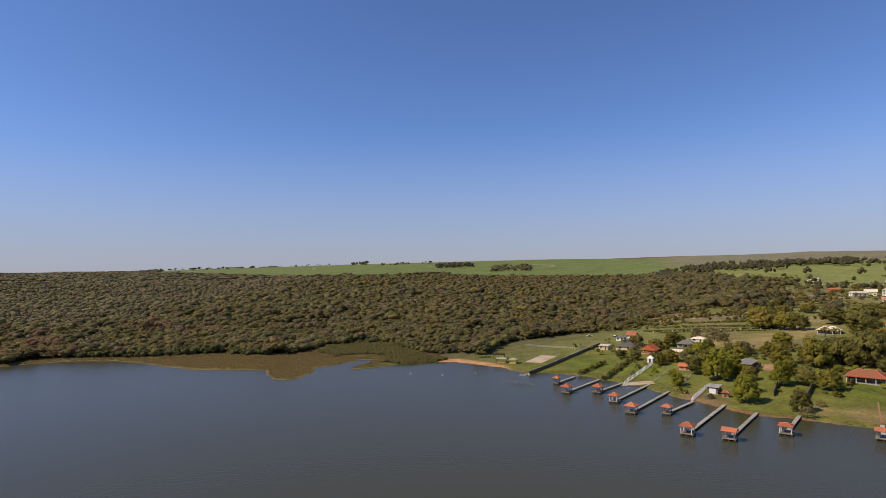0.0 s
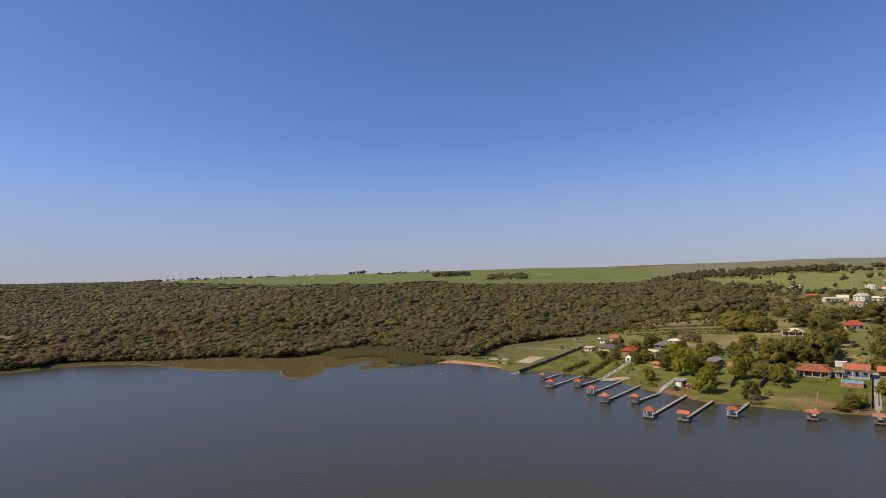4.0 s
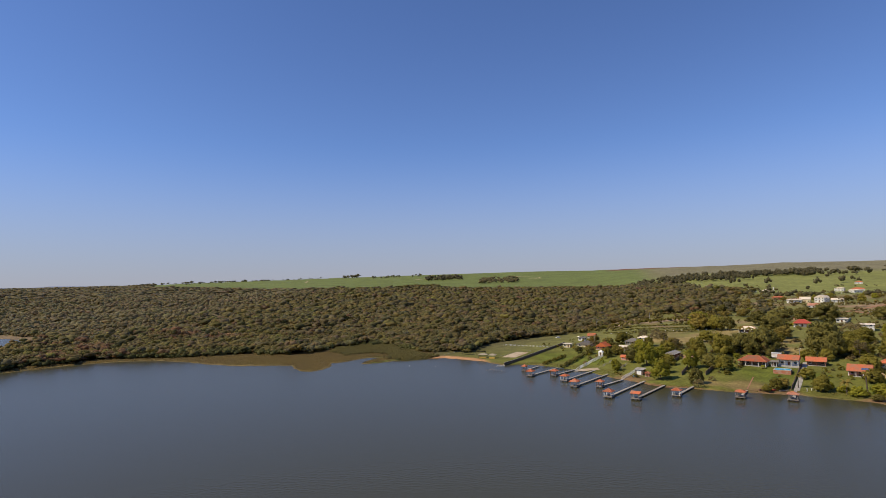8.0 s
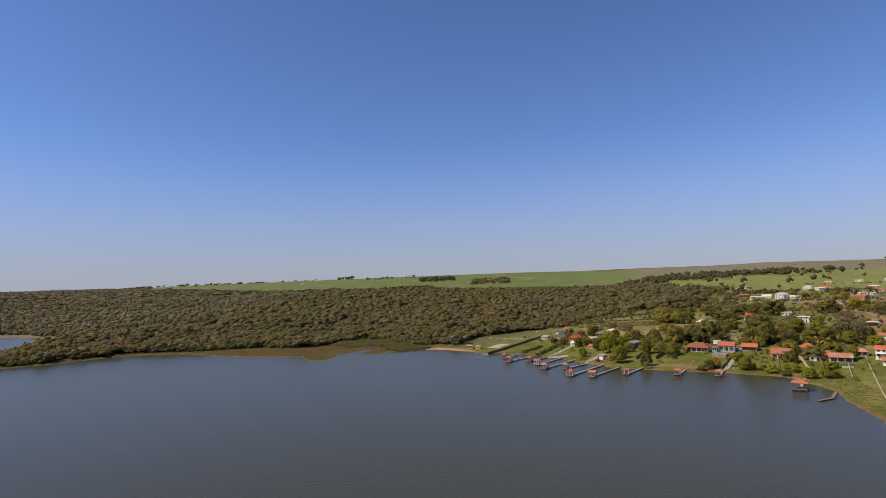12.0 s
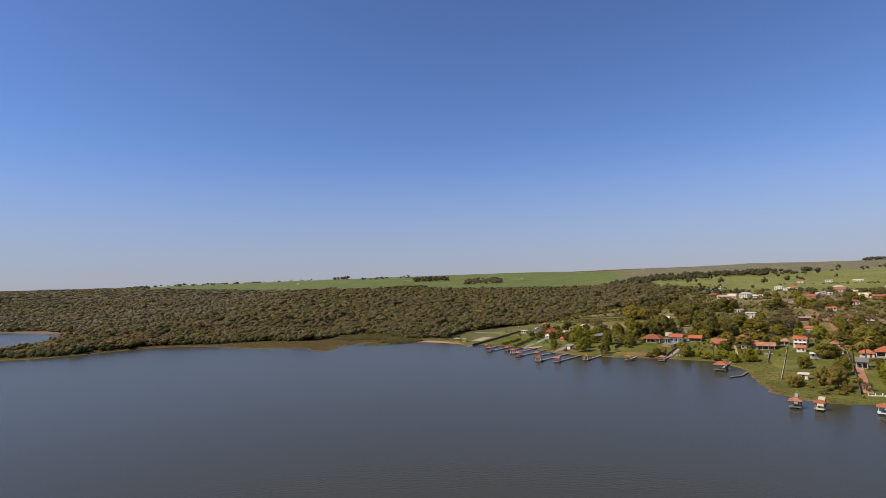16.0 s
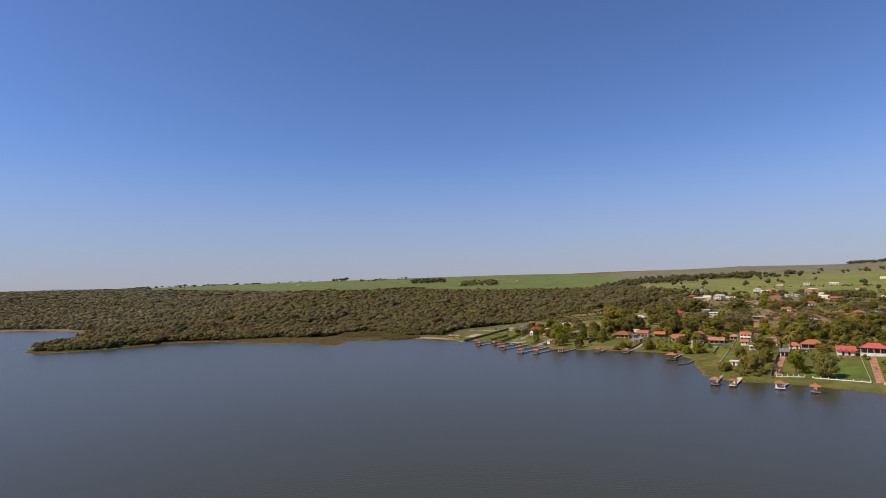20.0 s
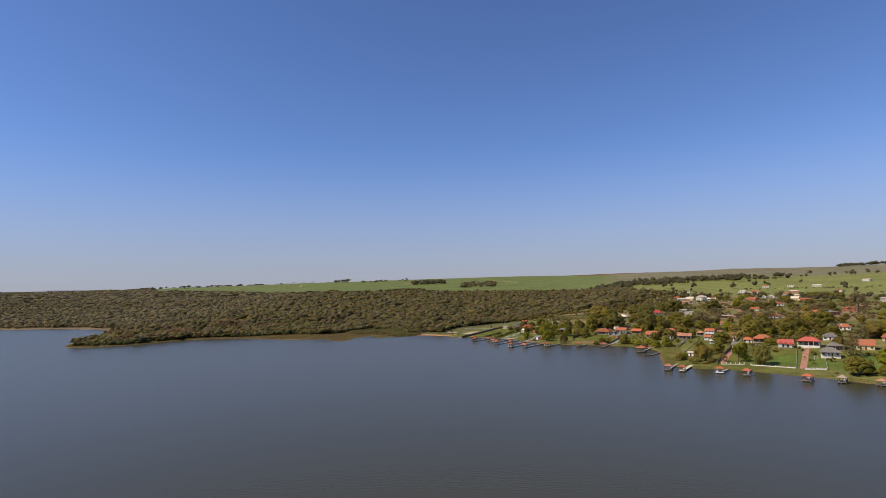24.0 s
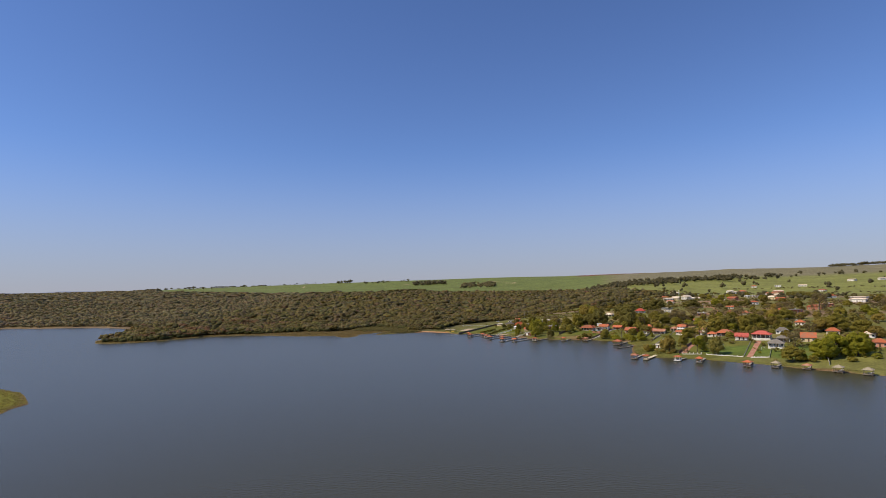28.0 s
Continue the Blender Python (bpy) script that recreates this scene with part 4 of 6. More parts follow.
house(141.5, 171, 15, 8.5, 3.0, "long lakeside house with an orange roof and open porch", rise=1.9, porch=3.0, windows=5)
house(149.2, 167.5, 3.2, 5, 2.7, "side porch with a grey sheet roof", roof="shed", rise=0.4, tiles=M_GREY_ROOF, windows=1, porch=3.2)
house(154, 165, 10.5, 7.5, 4.0, "white house on a raised terrace with an orange roof", roof="gable", rise=1.5, porch=2.6, windows=3, step=0.6)
house(165, 163, 9.5, 6, 2.8, "small house with arches and an orange gabled roof", roof="gable", rise=1.4, porch=2, wall=M_BRICK)
solar_house = house(167.2, 141.5, 10.5, 8, 3.1, "orange-roofed house with solar panels and a porch", roof="gable", rise=2.0, porch=2.5, wall=M_PINK)
for i in range(6):
    panel = part("solar_panel", boxed(0, 0, 0, 1.0, 1.5, 0.05), M_SOLAR, solar_house, "dark blue solar panel")
    panel.matrix_basis = Matrix.Translation((1.2 + 1.08 * (i % 3), 1.0 + 1.55 * (i // 3), 3.95 + 0.96 * (i // 3))) @ Matrix.Rotation(math.atan2(2.9, 4.28), 4, "X")
house(185, 148, 8, 6, 3.2, OR, roof="hip", rise=1.6, wall=M_CREAM)
house(176.5, 131, 6, 6, 3.2, "white gabled house with an orange roof", roof="gable_front", rise=1.8, windows=2)
house(182, 130.5, 8, 6, 3.0, "house with an orange tiled hip roof and porch", rise=1.5, porch=2)
house(183, 123.5, 11.5, 6, 2.9, "long house with a dull red tiled roof", tiles=M_BRICK_PATH, roof="gable", rise=1.5, porch=2.2, wall=M_CREAM)
house(197, 129, 6, 5, 2.8, "little white house with a brownish roof", roof="hip", rise=1.2, tiles=M_BRICK_PATH, windows=2, porch=1.6)
stacked = house(198, 118, 8.0, 8, 4.6, "tall white house with an orange gabled roof and white awning", roof="gable", rise=1.3, windows=3, storeys=2, step=0.8, base=M_WHITE)
part("awning", boxed(0, -1.1, 2.5, 7.6, 2.4, 0.14), M_PAINT_WHITE, stacked, "flat white awning")
for ax in (-3.4, 0.0, 3.4):
    part("awning_post", boxed(ax, -2.1, -1.0, 0.16, 0.16, 3.5), M_PAINT_WHITE, stacked)
house(190.5, 107, 5.2, 4.5, 2.4, "small orange-roofed garden house with white walls", roof="gable", rise=1.1, windows=2, base=M_WHITE, step=0.4)
house(185, 88, 8, 5, 2.5, "white house with a pale flat roof and porch", roof="shed", rise=0.4, tiles=M_PAINT_WHITE, porch=1.6, windows=3, base=M_WHITE)
house(197, 92, 7.5, 6, 2.7, "house with a brown gabled roof and white end wall", roof="gable_front", rise=1.5, tiles=M_BRICK_PATH, windows=2)
house(149, 47.5, 4.2, 3.4, 2.6, "small white boat shed by the water", roof="shed", rise=0.4, tiles=M_TILE_PALE, windows=1)
house(179, 55, 5.2, 6, 3.6, "narrow red-walled house with a grey roof", roof="gable", rise=1.2, tiles=M_GREY_ROOF, caps=M_CAP_GREY, wall=M_RED_PAINT, windows=2, porch=2)
house(204, 70, 13, 8, 3.0, "wide house with layered orange tiled roofs", rise=1.9, porch=2.6, wall=M_CREAM)
house(198, 75, 7, 5, 2.7, "side wing with an orange roof", rise=1.3, windows=2)
house(208, 105, 7, 5, 2.8, "small house with a brown roof among trees", tiles=M_BRICK_PATH, rise=1.3, windows=2)
house(197, 38.5, 9.5, 8, 3.2, "red-roofed house with pointed gables", roof="gable", rise=1.6, tiles=M_TILE_PINK, wall=M_WHITE, porch=2, gables=3, step=0.4, caps=M_TILE_PINK)
house(206, 33.5, 13.5, 8, 3.4, "white house with a wide red hip roof and columned porch", rise=1.7, tiles=M_TILE_PINK, porch=2.8, windows=4, step=1.5, base=M_WHITE, caps=M_TILE_PINK)
house(198, 7.5, 10.5, 8, 3.1, "white house with a grey hip roof and white pillars", rise=1.8, tiles=M_GREY_ROOF, caps=M_CAP_GREY, porch=2.4, windows=4, step=0.9, base=M_WHITE)
house(212, 22, 9, 7, 3.0, "low house with a weathered grey hip roof", rise=1.4, tiles=M_GREY_ROOF, caps=M_CAP_GREY, windows=3, porch=1.6)
house(227, 45, 9, 6, 3.0, "house with a grey hip roof", tiles=M_GREY_ROOF, caps=M_CAP_GREY, rise=1.6)
house(223, 16, 10, 8, 3.2, "house with a steep orange roof and pale ridge", roof="gable", rise=2.4, wall=M_CREAM)
house(247, 28, 9, 6, 3.0, OR, wall=M_CREAM)
house(252, 8, 9, 6, 3.0, "pale house behind the big trees", tiles=M_TILE_PALE, rise=1.2)
house(237, -17, 9, 7, 3.4, "salmon house at the wooded shore", wall=M_PINK, tiles=M_TILE)
house(222, 255, 12, 8, 3.2, "house with a deep red hip roof among trees", rise=2.0, tiles=M_TILE_RED, porch=2)
house(189, 256, 13, 7, 3.0, "cream house with a pale ochre roof", rise=1.5, tiles=M_TILE_PALE, wall=M_CREAM, porch=2)
house(248, 257, 8, 6, 3.0, "pale house with a flat white roof", roof="shed", rise=0.4, tiles=M_TILE_PALE)
house(235, 221, 8, 7, 4.6, "white block house with a flat roof", roof="shed", rise=0.4, tiles=M_TILE_PALE, storeys=2, wall=M_WHITE, windows=2)
house(209, 175, 6, 4, 2.4, "low grey-roofed shed on the slope", roof="shed", rise=0.3, tiles=M_TILE_PALE, windows=2)
house(250, 187, 9.5, 7, 3.2, "unfinished brick house with a flat white roof slab", roof="shed", rise=0.3, tiles=M_TILE_PALE, wall=M_BRICK, porch=2.0)
house(226, 150, 5.6, 5, 3.6, "narrow white house with a small orange roof", roof="gable", rise=0.9, windows=2)
house(268, 174, 9, 7, 3.0, "house with a bright orange roof among trees", rise=1.7)
house(276, 166, 8, 6, 3.0, OR)
house(297, 224, 8.5, 6, 2.4, "low house with a flat orange roof", rise=0.9, roof="gable")
house(345, 262, 9, 7, 3.0, "white house with an orange-red roof on the hill", rise=1.5, windows=3)
house(306, 161, 8, 6, 3.0, OR)
house(313, 155, 16, 6, 3.0, "long bare brick building with a grey roof", roof="shed", rise=0.4, tiles=M_GREY_ROOF, wall=M_BRICK, windows=5)
house(339, 168, 12, 8, 3.4, "brick house with an orange roof", wall=M_BRICK)
house(366, 186, 10, 7, 3.2, "half-built bare brick house without plaster", wall=M_BRICK, roof="shed", rise=0.4, tiles=M_BRICK_PATH)
house(430, 232, 16, 9, 3.6, "white house with a pale roof on the hill", tiles=M_TILE_PALE, rise=1.2)
house(455, 262, 18, 9, 4.4, "long white building with a flat roof", roof="shed", rise=0.4, tiles=M_TILE_PALE, storeys=1, windows=4, porch=2)
house(267, 87, 4, 4, 3.0, "small white pump house", roof="shed", rise=0.3, tiles=M_PAINT_WHITE, windows=1)
house(262, 78, 8, 6, 3.0, "white cottage with a tiled roof", rise=1.3)
FAR = "pale house on the hillside"
house(345, 412, 9, 10, 4.6, "large white house with pale cream gabled roofs", roof="gable_front", rise=2.4, tiles=M_TILE_PALE, caps=M_TILE_PALE, windows=3, storeys=2, step=0.5, base=M_WHITE)
house(336, 418, 9, 8, 3.4, "cream-roofed side wing of the white house", roof="gable", rise=2.2, tiles=M_TILE_PALE, caps=M_TILE_PALE, windows=3, wall=M_CREAM)
house(356, 404, 10, 7, 2.8, "white annex with a pale roof", roof="gable", rise=1.4, tiles=M_TILE_PALE, windows=3)
house(327, 417, 12, 7, 3.0, FAR, roof="gable", rise=1.3, tiles=M_TILE_PALE)
house(347, 470, 10, 7, 3.0, OR, rise=1.5, wall=M_BRICK)
house(439, 640, 15, 9, 3.4, "white farmhouse with a pale hip roof", roof="hip", rise=2.4, tiles=M_TILE_PALE, caps=M_TILE_PALE, windows=3, porch=2.5)
house(405, 668, 12, 8, 3.0, FAR, tiles=M_TILE_PALE, rise=1.8)
house(425, 650, 12, 8, 3.4, FAR, tiles=M_TILE_PALE, roof="shed", rise=0.4)
house(545, 655, 12, 10, 4.6, "white two-floor house on the hill", roof="gable_front", rise=2.0, tiles=M_TILE_PALE, storeys=2)
house(560, 640, 16, 9, 3.4, "orange-roofed house on the hill", rise=2.0)
house(364, 337, 11, 8, 3.0, "brick-red house with an orange roof on the meadow", roof="gable", rise=1.6, wall=M_BRICK)
house(520, 590, 12, 8, 3.2, FAR, tiles=M_TILE_PALE, rise=1.3)
house(597, 600, 18, 9, 3.4, "pale salmon house with a tiled roof", tiles=M_TILE_PALE, wall=M_PINK, rise=1.6)
house(663, 590, 12, 8, 3.2, FAR, tiles=M_TILE, rise=1.5)
house(690, 740, 12, 9, 4.4, "white block house near the pasture", roof="shed", rise=0.3, tiles=M_TILE_PALE, storeys=2)
house(655, 760, 12, 8, 3.2, "orange-roofed cottage near the pasture", rise=1.6)
house(725, 720, 16, 8, 3.0, "low white building with a pale roof", roof="gable", rise=1.4, tiles=M_TILE_PALE, windows=3)
house(905, 740, 20, 9, 3.6, "white farm shed with a pale roof", roof="gable", rise=1.8, tiles=M_TILE_PALE, windows=3)
house(860, 770, 16, 9, 4.0, FAR, roof="gable", rise=1.4, tiles=M_TILE_PALE)

for hx, hy in ((449.8, 449.6), (441.2, 428.4), (455.9, 441.6), (447.4, 420.2)):
    house(hx, hy, 4.2, 4, 2.6, "small white block cabin on the hillside meadow", roof="shed", rise=0.3, tiles=M_PAINT_WHITE, windows=1, group="hillside cabins")
house(300, 356, 10, 7, 3.0, "low farm cottage with a red-brown roof", tiles=M_BRICK_PATH, rise=1.5, roof="gable")
house(410, 330, 13, 8, 3.2, "house with a cream gabled roof on the meadow", roof="gable", rise=1.7, tiles=M_TILE_PALE, wall=M_CREAM)
house(398, 300, 10, 7, 3.0, OR, roof="gable", rise=1.5, wall=M_BRICK)
house(470, 420, 13, 8, 3.2, FAR, roof="gable", rise=1.6, tiles=M_TILE_PALE)
house(505, 480, 12, 8, 3.2, OR, rise=1.6)
house(480, 330, 12, 8, 3.4, "white hillside house with an orange roof", rise=1.6)


# ---- walls, fences, paths ----
def wall_run(points, height, thick, mat, label, name="garden_wall", cap=None):
    t = thing(name, label, "wall", "garden walls")
    points = [(x * K, y * K) for x, y in points]
    for (x0, y0), (x1, y1) in zip(points, points[1:]):
        n = math.hypot(x1 - x0, y1 - y0)
        k = max(int(n / 4), 1)
        ang = math.atan2(y1 - y0, x1 - x0)
        for i in range(k):
            fx, fy = x0 + (x1 - x0) * (i + 0.5) / k, y0 + (y1 - y0) * (i + 0.5) / k
            z = ground_at(fx, fy)
            pn = part("panel", boxed(fx, fy, z - 1.0, n / k + 0.02, thick, height + 1.0, turn=ang), mat, t)
            if cap:
                part("coping", boxed(fx, fy, z + height, n / k + 0.02, thick + 0.12, 0.08, turn=ang), cap, pn)
    return t


def post_fence(points, height, gap, mat, label, r=0.11, rails=1):
    t = thing("post_fence", label, "fence", "post fences")
    points = [(x * K, y * K) for x, y in points]
    me = None
    for (x0, y0), (x1, y1) in zip(points, points[1:]):
        n = math.hypot(x1 - x0, y1 - y0)
        k = max(int(n / gap), 1)
        tops = []
        for i in range(k + 1):
            fx, fy = x0 + (x1 - x0) * i / k, y0 + (y1 - y0) * i / k
            z = ground_at(fx, fy)
            if me is None:
                ob = part("post", boxed(0, 0, -0.6, 2 * r, 2 * r, height + 0.6, bevel=0.02), mat, t)
                me = ob.data
            else:
                ob = link("post", me, t)
            ob.matrix_basis = pose(fx, fy, z, 0, 0, random.uniform(-8, 8))
            tops.append((fx, fy, z))
        for a, b in zip(tops, tops[1:]):
            for q in range(rails):
                h = height * (0.9 - 0.45 * q)
                part("rail", stick((a[0], a[1], a[2] + h), (b[0], b[1], b[2] + h), 0.03, sides=4), mat, t)
    return t


def path_strip(name, points, width, mat, label, lift=0.05, category="path"):
    """A thin paved strip laid over the ground along a line."""
    bm = bmesh.new()
    rows = []
    pts = []
    points = [(x * K, y * K) for x, y in points]
    for (x0, y0), (x1, y1) in zip(points, points[1:]):
        k = max(int(math.hypot(x1 - x0, y1 - y0) / 2.0), 1)
        pts += [(x0 + (x1 - x0) * i / k, y0 + (y1 - y0) * i / k) for i in range(k)]
    pts.append(points[-1])
    for i, (x, y) in enumerate(pts):
        ax, ay = pts[max(i - 1, 0)]
        bx, by = pts[min(i + 1, len(pts) - 1)]
        n = math.hypot(bx - ax, by - ay)
        nx, ny = -(by - ay) / n * width / 2, (bx - ax) / n * width / 2
        row = []
        for f in (-1, -0.33, 0.33, 1):
            wx, wy = x + nx * f, y + ny * f
            row.append(bm.verts.new((wx, wy, max(ground_at(wx, wy), 0.05) + lift)))
        rows.append(row)
    for r0, r1 in zip(rows, rows[1:]):
        for j in range(3):
            bm.faces.new((r0[j], r0[j + 1], r1[j + 1], r1[j]))
    top = bmesh.ops.extrude_face_region(bm, geom=bm.faces[:])
    bmesh.ops.translate(bm, verts=[v for v in top["geom"] if isinstance(v, bmesh.types.BMVert)], vec=(0, 0, 0.06))
    bmesh.ops.recalc_face_normals(bm, faces=bm.faces[:])
    me = bpy.data.meshes.new(name)
    bm.to_mesh(me)
    bm.free()
    me.materials.append(mat)
    return tagged(new(name, me), label, category, kind="structure")


M_PALE_WALL = material("stained_white_wall", (0.55, 0.53, 0.48), (0.42, 0.40, 0.35), 1.0, 0.9, 0.2, (0.34, 0.31, 0.26), 0.3)
wall_run([(37, 219.5), (83, 276)], 1.7, 0.25, M_WALL_DARK, "long dark mossy boundary wall running down to the water", cap=M_CONCRETE)
for a, b in (((107, 165), (115, 176)), ((116, 162), (127, 175)), ((115, 191), (125, 203))):
    wall_run([a, b], 2.0, 0.22, M_WALL_DARK, "dark weathered dividing wall on the lawn")
wall_run([(134, 133), (162, 168)], 1.3, 0.25, M_WALL_DARK, "dark wall beside the paved walk")
wall_run([(149, 16.5), (158, 12.5)], 0.4, 0.18, M_PAINT_WHITE, "low white garden wall above the shore")
wall_run([(160, 10.5), (172, -4)], 0.4, 0.18, M_PAINT_WHITE, "low white garden wall above the shore")
wall_run([(148, 18.5), (182, 64)], 1.8, 0.2, M_WALL_DARK, "dark boundary wall up the slope")
wall_run([(172, -4.5), (203, 38)], 0.6, 0.16, M_PALE_WALL, "white wall along the brick path")
wall_run([(174, -8), (181, -11.5)], 0.6, 0.25, M_PAINT_WHITE, "low white edging wall by the lawn")
wall_run([(181, -12.5), (212, 31)], 0.7, 0.16, M_PALE_WALL, "white boundary wall up the slope")
wall_run([(143, 52), (174, 95), (205, 138)], 0.5, 0.34, M_PAVE, "grey concrete panel fence up the slope")
wall_run([(164, 93), (181, 117)], 1.2, 0.2, M_PAVE, "pale low garden wall")
post_fence([(149, 16.5), (158, 12.5)], 1.3, 2.4, M_PAINT_WHITE, "white gate pillars along the low wall", 0.16, 0)
post_fence([(160, 10.5), (172, -4)], 1.0, 3.2, M_PAINT_WHITE, "white pillars along the low wall", 0.12, 0)
post_fence([(174, -8), (181, -11.5)], 1.0, 1.8, M_PAINT_WHITE, "white pillars by the lawn", 0.12, 1)
WHITE_FENCE = "row of white concrete fence posts on the lawn"
post_fence([(68.5, 195), (91, 225)], 1.9, 1.9, M_PAINT_WHITE, WHITE_FENCE, 0.16)
post_fence([(81, 197), (93, 212)], 1.3, 2.0, M_CONCRETE, "grey concrete post fence", 0.1)
post_fence([(81.5, 167), (93, 181)], 1.8, 1.6, M_PAINT_WHITE, WHITE_FENCE, 0.14)
post_fence([(88, 189), (96, 200)], 1.4, 1.6, M_CONCRETE, "grey concrete post fence", 0.1)
post_fence([(47, 295), (71, 270)], 0.9, 1.35, M_PAINT_WHITE, "row of short white posts across the playing field", 0.14, 0)
post_fence([(6, 264), (14, 275), (22, 283)], 0.7, 1.6, M_CONCRETE, "short pale posts at the edge of the woods", 0.1, 0)
post_fence([(122, 304), (190, 286)], 0.9, 6.0, M_PAINT_WHITE, "sparse pale posts across the dry field", 0.2, 0)
post_fence([(38, 247), (50, 259), (58, 258)], 0.9, 1.8, M_CONCRETE, "pale posts round the sand court", 0.08)
post_fence([(320, 380), (372, 360), (420, 352)], 1.4, 3.0, M_PAINT_WHITE, "row of white fence posts on the hillside meadow", 0.16, 0)
post_fence([(300, 300), (352, 322)], 1.4, 3.0, M_PAINT_WHITE, "row of white fence posts on the hillside meadow", 0.16, 0)
post_fence([(420, 600), (500, 570)], 1.5, 4.0, M_PAINT_WHITE, "long row of white fence posts by the farm", 0.2, 0)
for a, b, mat, hh in (((163, 108), (178, 129), M_PALE_WALL, 1.4), ((186, 70), (214, 108), M_CONCRETE, 1.5), ((192, -40), (222, 2), M_PALE_WALL, 1.5), ((218, 60), (252, 104), M_PALE_WALL, 1.6), ((228, 170), (262, 214), M_PALE_WALL, 1.8), ((262, 150), (300, 205), M_PALE_WALL, 1.8), ((176, 150), (196, 176), M_CONCRETE, 1.5), ((232, 236), (262, 268), M_PALE_WALL, 1.6)):
    wall_run([a, b], hh, 0.18, mat, "stained boundary wall between two gardens")
post_fence([(138, 130), (141, 129.5)], 1.2, 1.5, M_PAINT_WHITE, WHITE_FENCE, 0.12)
path_strip("court", [(43, 244), (53, 258)], 11, M_SAND, "pale sand playing court", 0.04, "court")
path_strip("patio", [(70, 196), (80, 195.5)], 6, M_SAND, "pale sandy patio at the water's edge", 0.1, "patio")
path_strip("slipway", [(67.5, 193.5), (71, 197.5)], 4, M_CONCRETE, "concrete slipway into the lake", 0.06, "slipway")
path_strip("walkway", [(135, 131.5), (165.5, 170.5)], 2.4, M_CONCRETE, "grey concrete walk up to the house")
path_strip("footpath", [(119.5, 137), (126, 146), (132, 154)], 0.55, M_DIRT, "worn red earth footpath down to the jetty")
path_strip("footpath", [(150.5, 101.5), (166, 121), (177, 142), (182, 154)], 1.3, M_TRACK, "pale stone path through the garden")
path_strip("brick_walk", [(174.3, -6), (204.5, 33)], 3.4, M_BRICK_PATH, "red brick walk between white walls")
path_strip("driveway", [(151, 19), (160, 32), (181, 60)], 4.2, M_BRICK_PATH, "reddish paved drive up to the red house")
path_strip("dirt_road", [(-10, 420), (60, 380), (110, 345), (170, 345), (240, 370)], 4, M_TRACK, "pale dirt road along the woods", 0.1, "road")
path_strip("dirt_road", [(196, 62), (214, 92), (232, 135)], 3.0, M_TRACK, "pale dirt lane between gardens", 0.06, "road")
path_strip("dirt_road", [(240, 300), (300, 318), (360, 350), (430, 370), (520, 440)], 4.5, M_DIRT, "red dirt road across the hillside", 0.12, "road")
path_strip("dirt_road", [(232, 135), (262, 180), (290, 238), (300, 318)], 4.5, M_DIRT, "red dirt road between the hillside houses", 0.12, "road")
path_strip("dirt_road", [(330, 1800), (352, 1790), (375, 1812), (378, 1850), (350, 1885), (318, 1930), (300, 1990)], 7, M_TRACK, "winding dirt track through the green field", 0.4, "road")
path_strip("dirt_road", [(-60, 1950), (-20, 2010), (10, 2100), (4, 2240)], 8, M_TRACK, "dirt track on the far field", 0.4, "road")
path_strip("dirt_road", [(-480, 2060), (-500, 2200)], 8, M_TRACK, "dirt track on the far field", 0.4, "road")

# ---- pools, boats, cars and garden things ----
def pool(x, y, w, d, h, yaw, label, water=M_POOL, base=M_BRICK):
    x, y = x * K, y * K
    z = ground_at(x, y)
    t = thing("swimming_pool", label, "pool", at=(x, y, z), yaw=yaw)
    part("basin", boxed(0, 0, -1.5, w, d, h + 1.5), base, t)
    rim = bmesh.new()
    for sx, sy, ww, dd in ((0, -1, w, 0.5), (0, 1, w, 0.5), (-1, 0, 0.5, d - 1.0), (1, 0, 0.5, d - 1.0)):
        box(rim, sx * (w / 2 - 0.25), sy * (d / 2 - 0.25), h, ww, dd, 0.12)
    part("rim", rim, M_PAVE, t)
    part("water_surface", boxed(0, 0, h, w - 1.0, d - 1.0, 0.06), water, t)
    return t


pool(147.0, 158.0, 8.0, 7.5, 1.7, -38, "blue pool on a raised brick terrace")
pool(178, 113.5, 5, 3, 0.3, -38, "small pale turquoise garden pool", M_POOL_PALE, M_CONCRETE)
tank = thing("water_tank", "white roof-top water tank house", "water tank", at=(191.5, 214.5, ground_at(154 * K, 165 * K) + 4.5), yaw=-38)
part("tank_body", boxed(0, 0, 0, 4.5, 2.6, 2.3, bevel=0.05), M_WHITE, tank)
part("tank_lid", boxed(0, 0, 2.3, 4.8, 2.9, 0.15), M_PAINT_WHITE, tank)


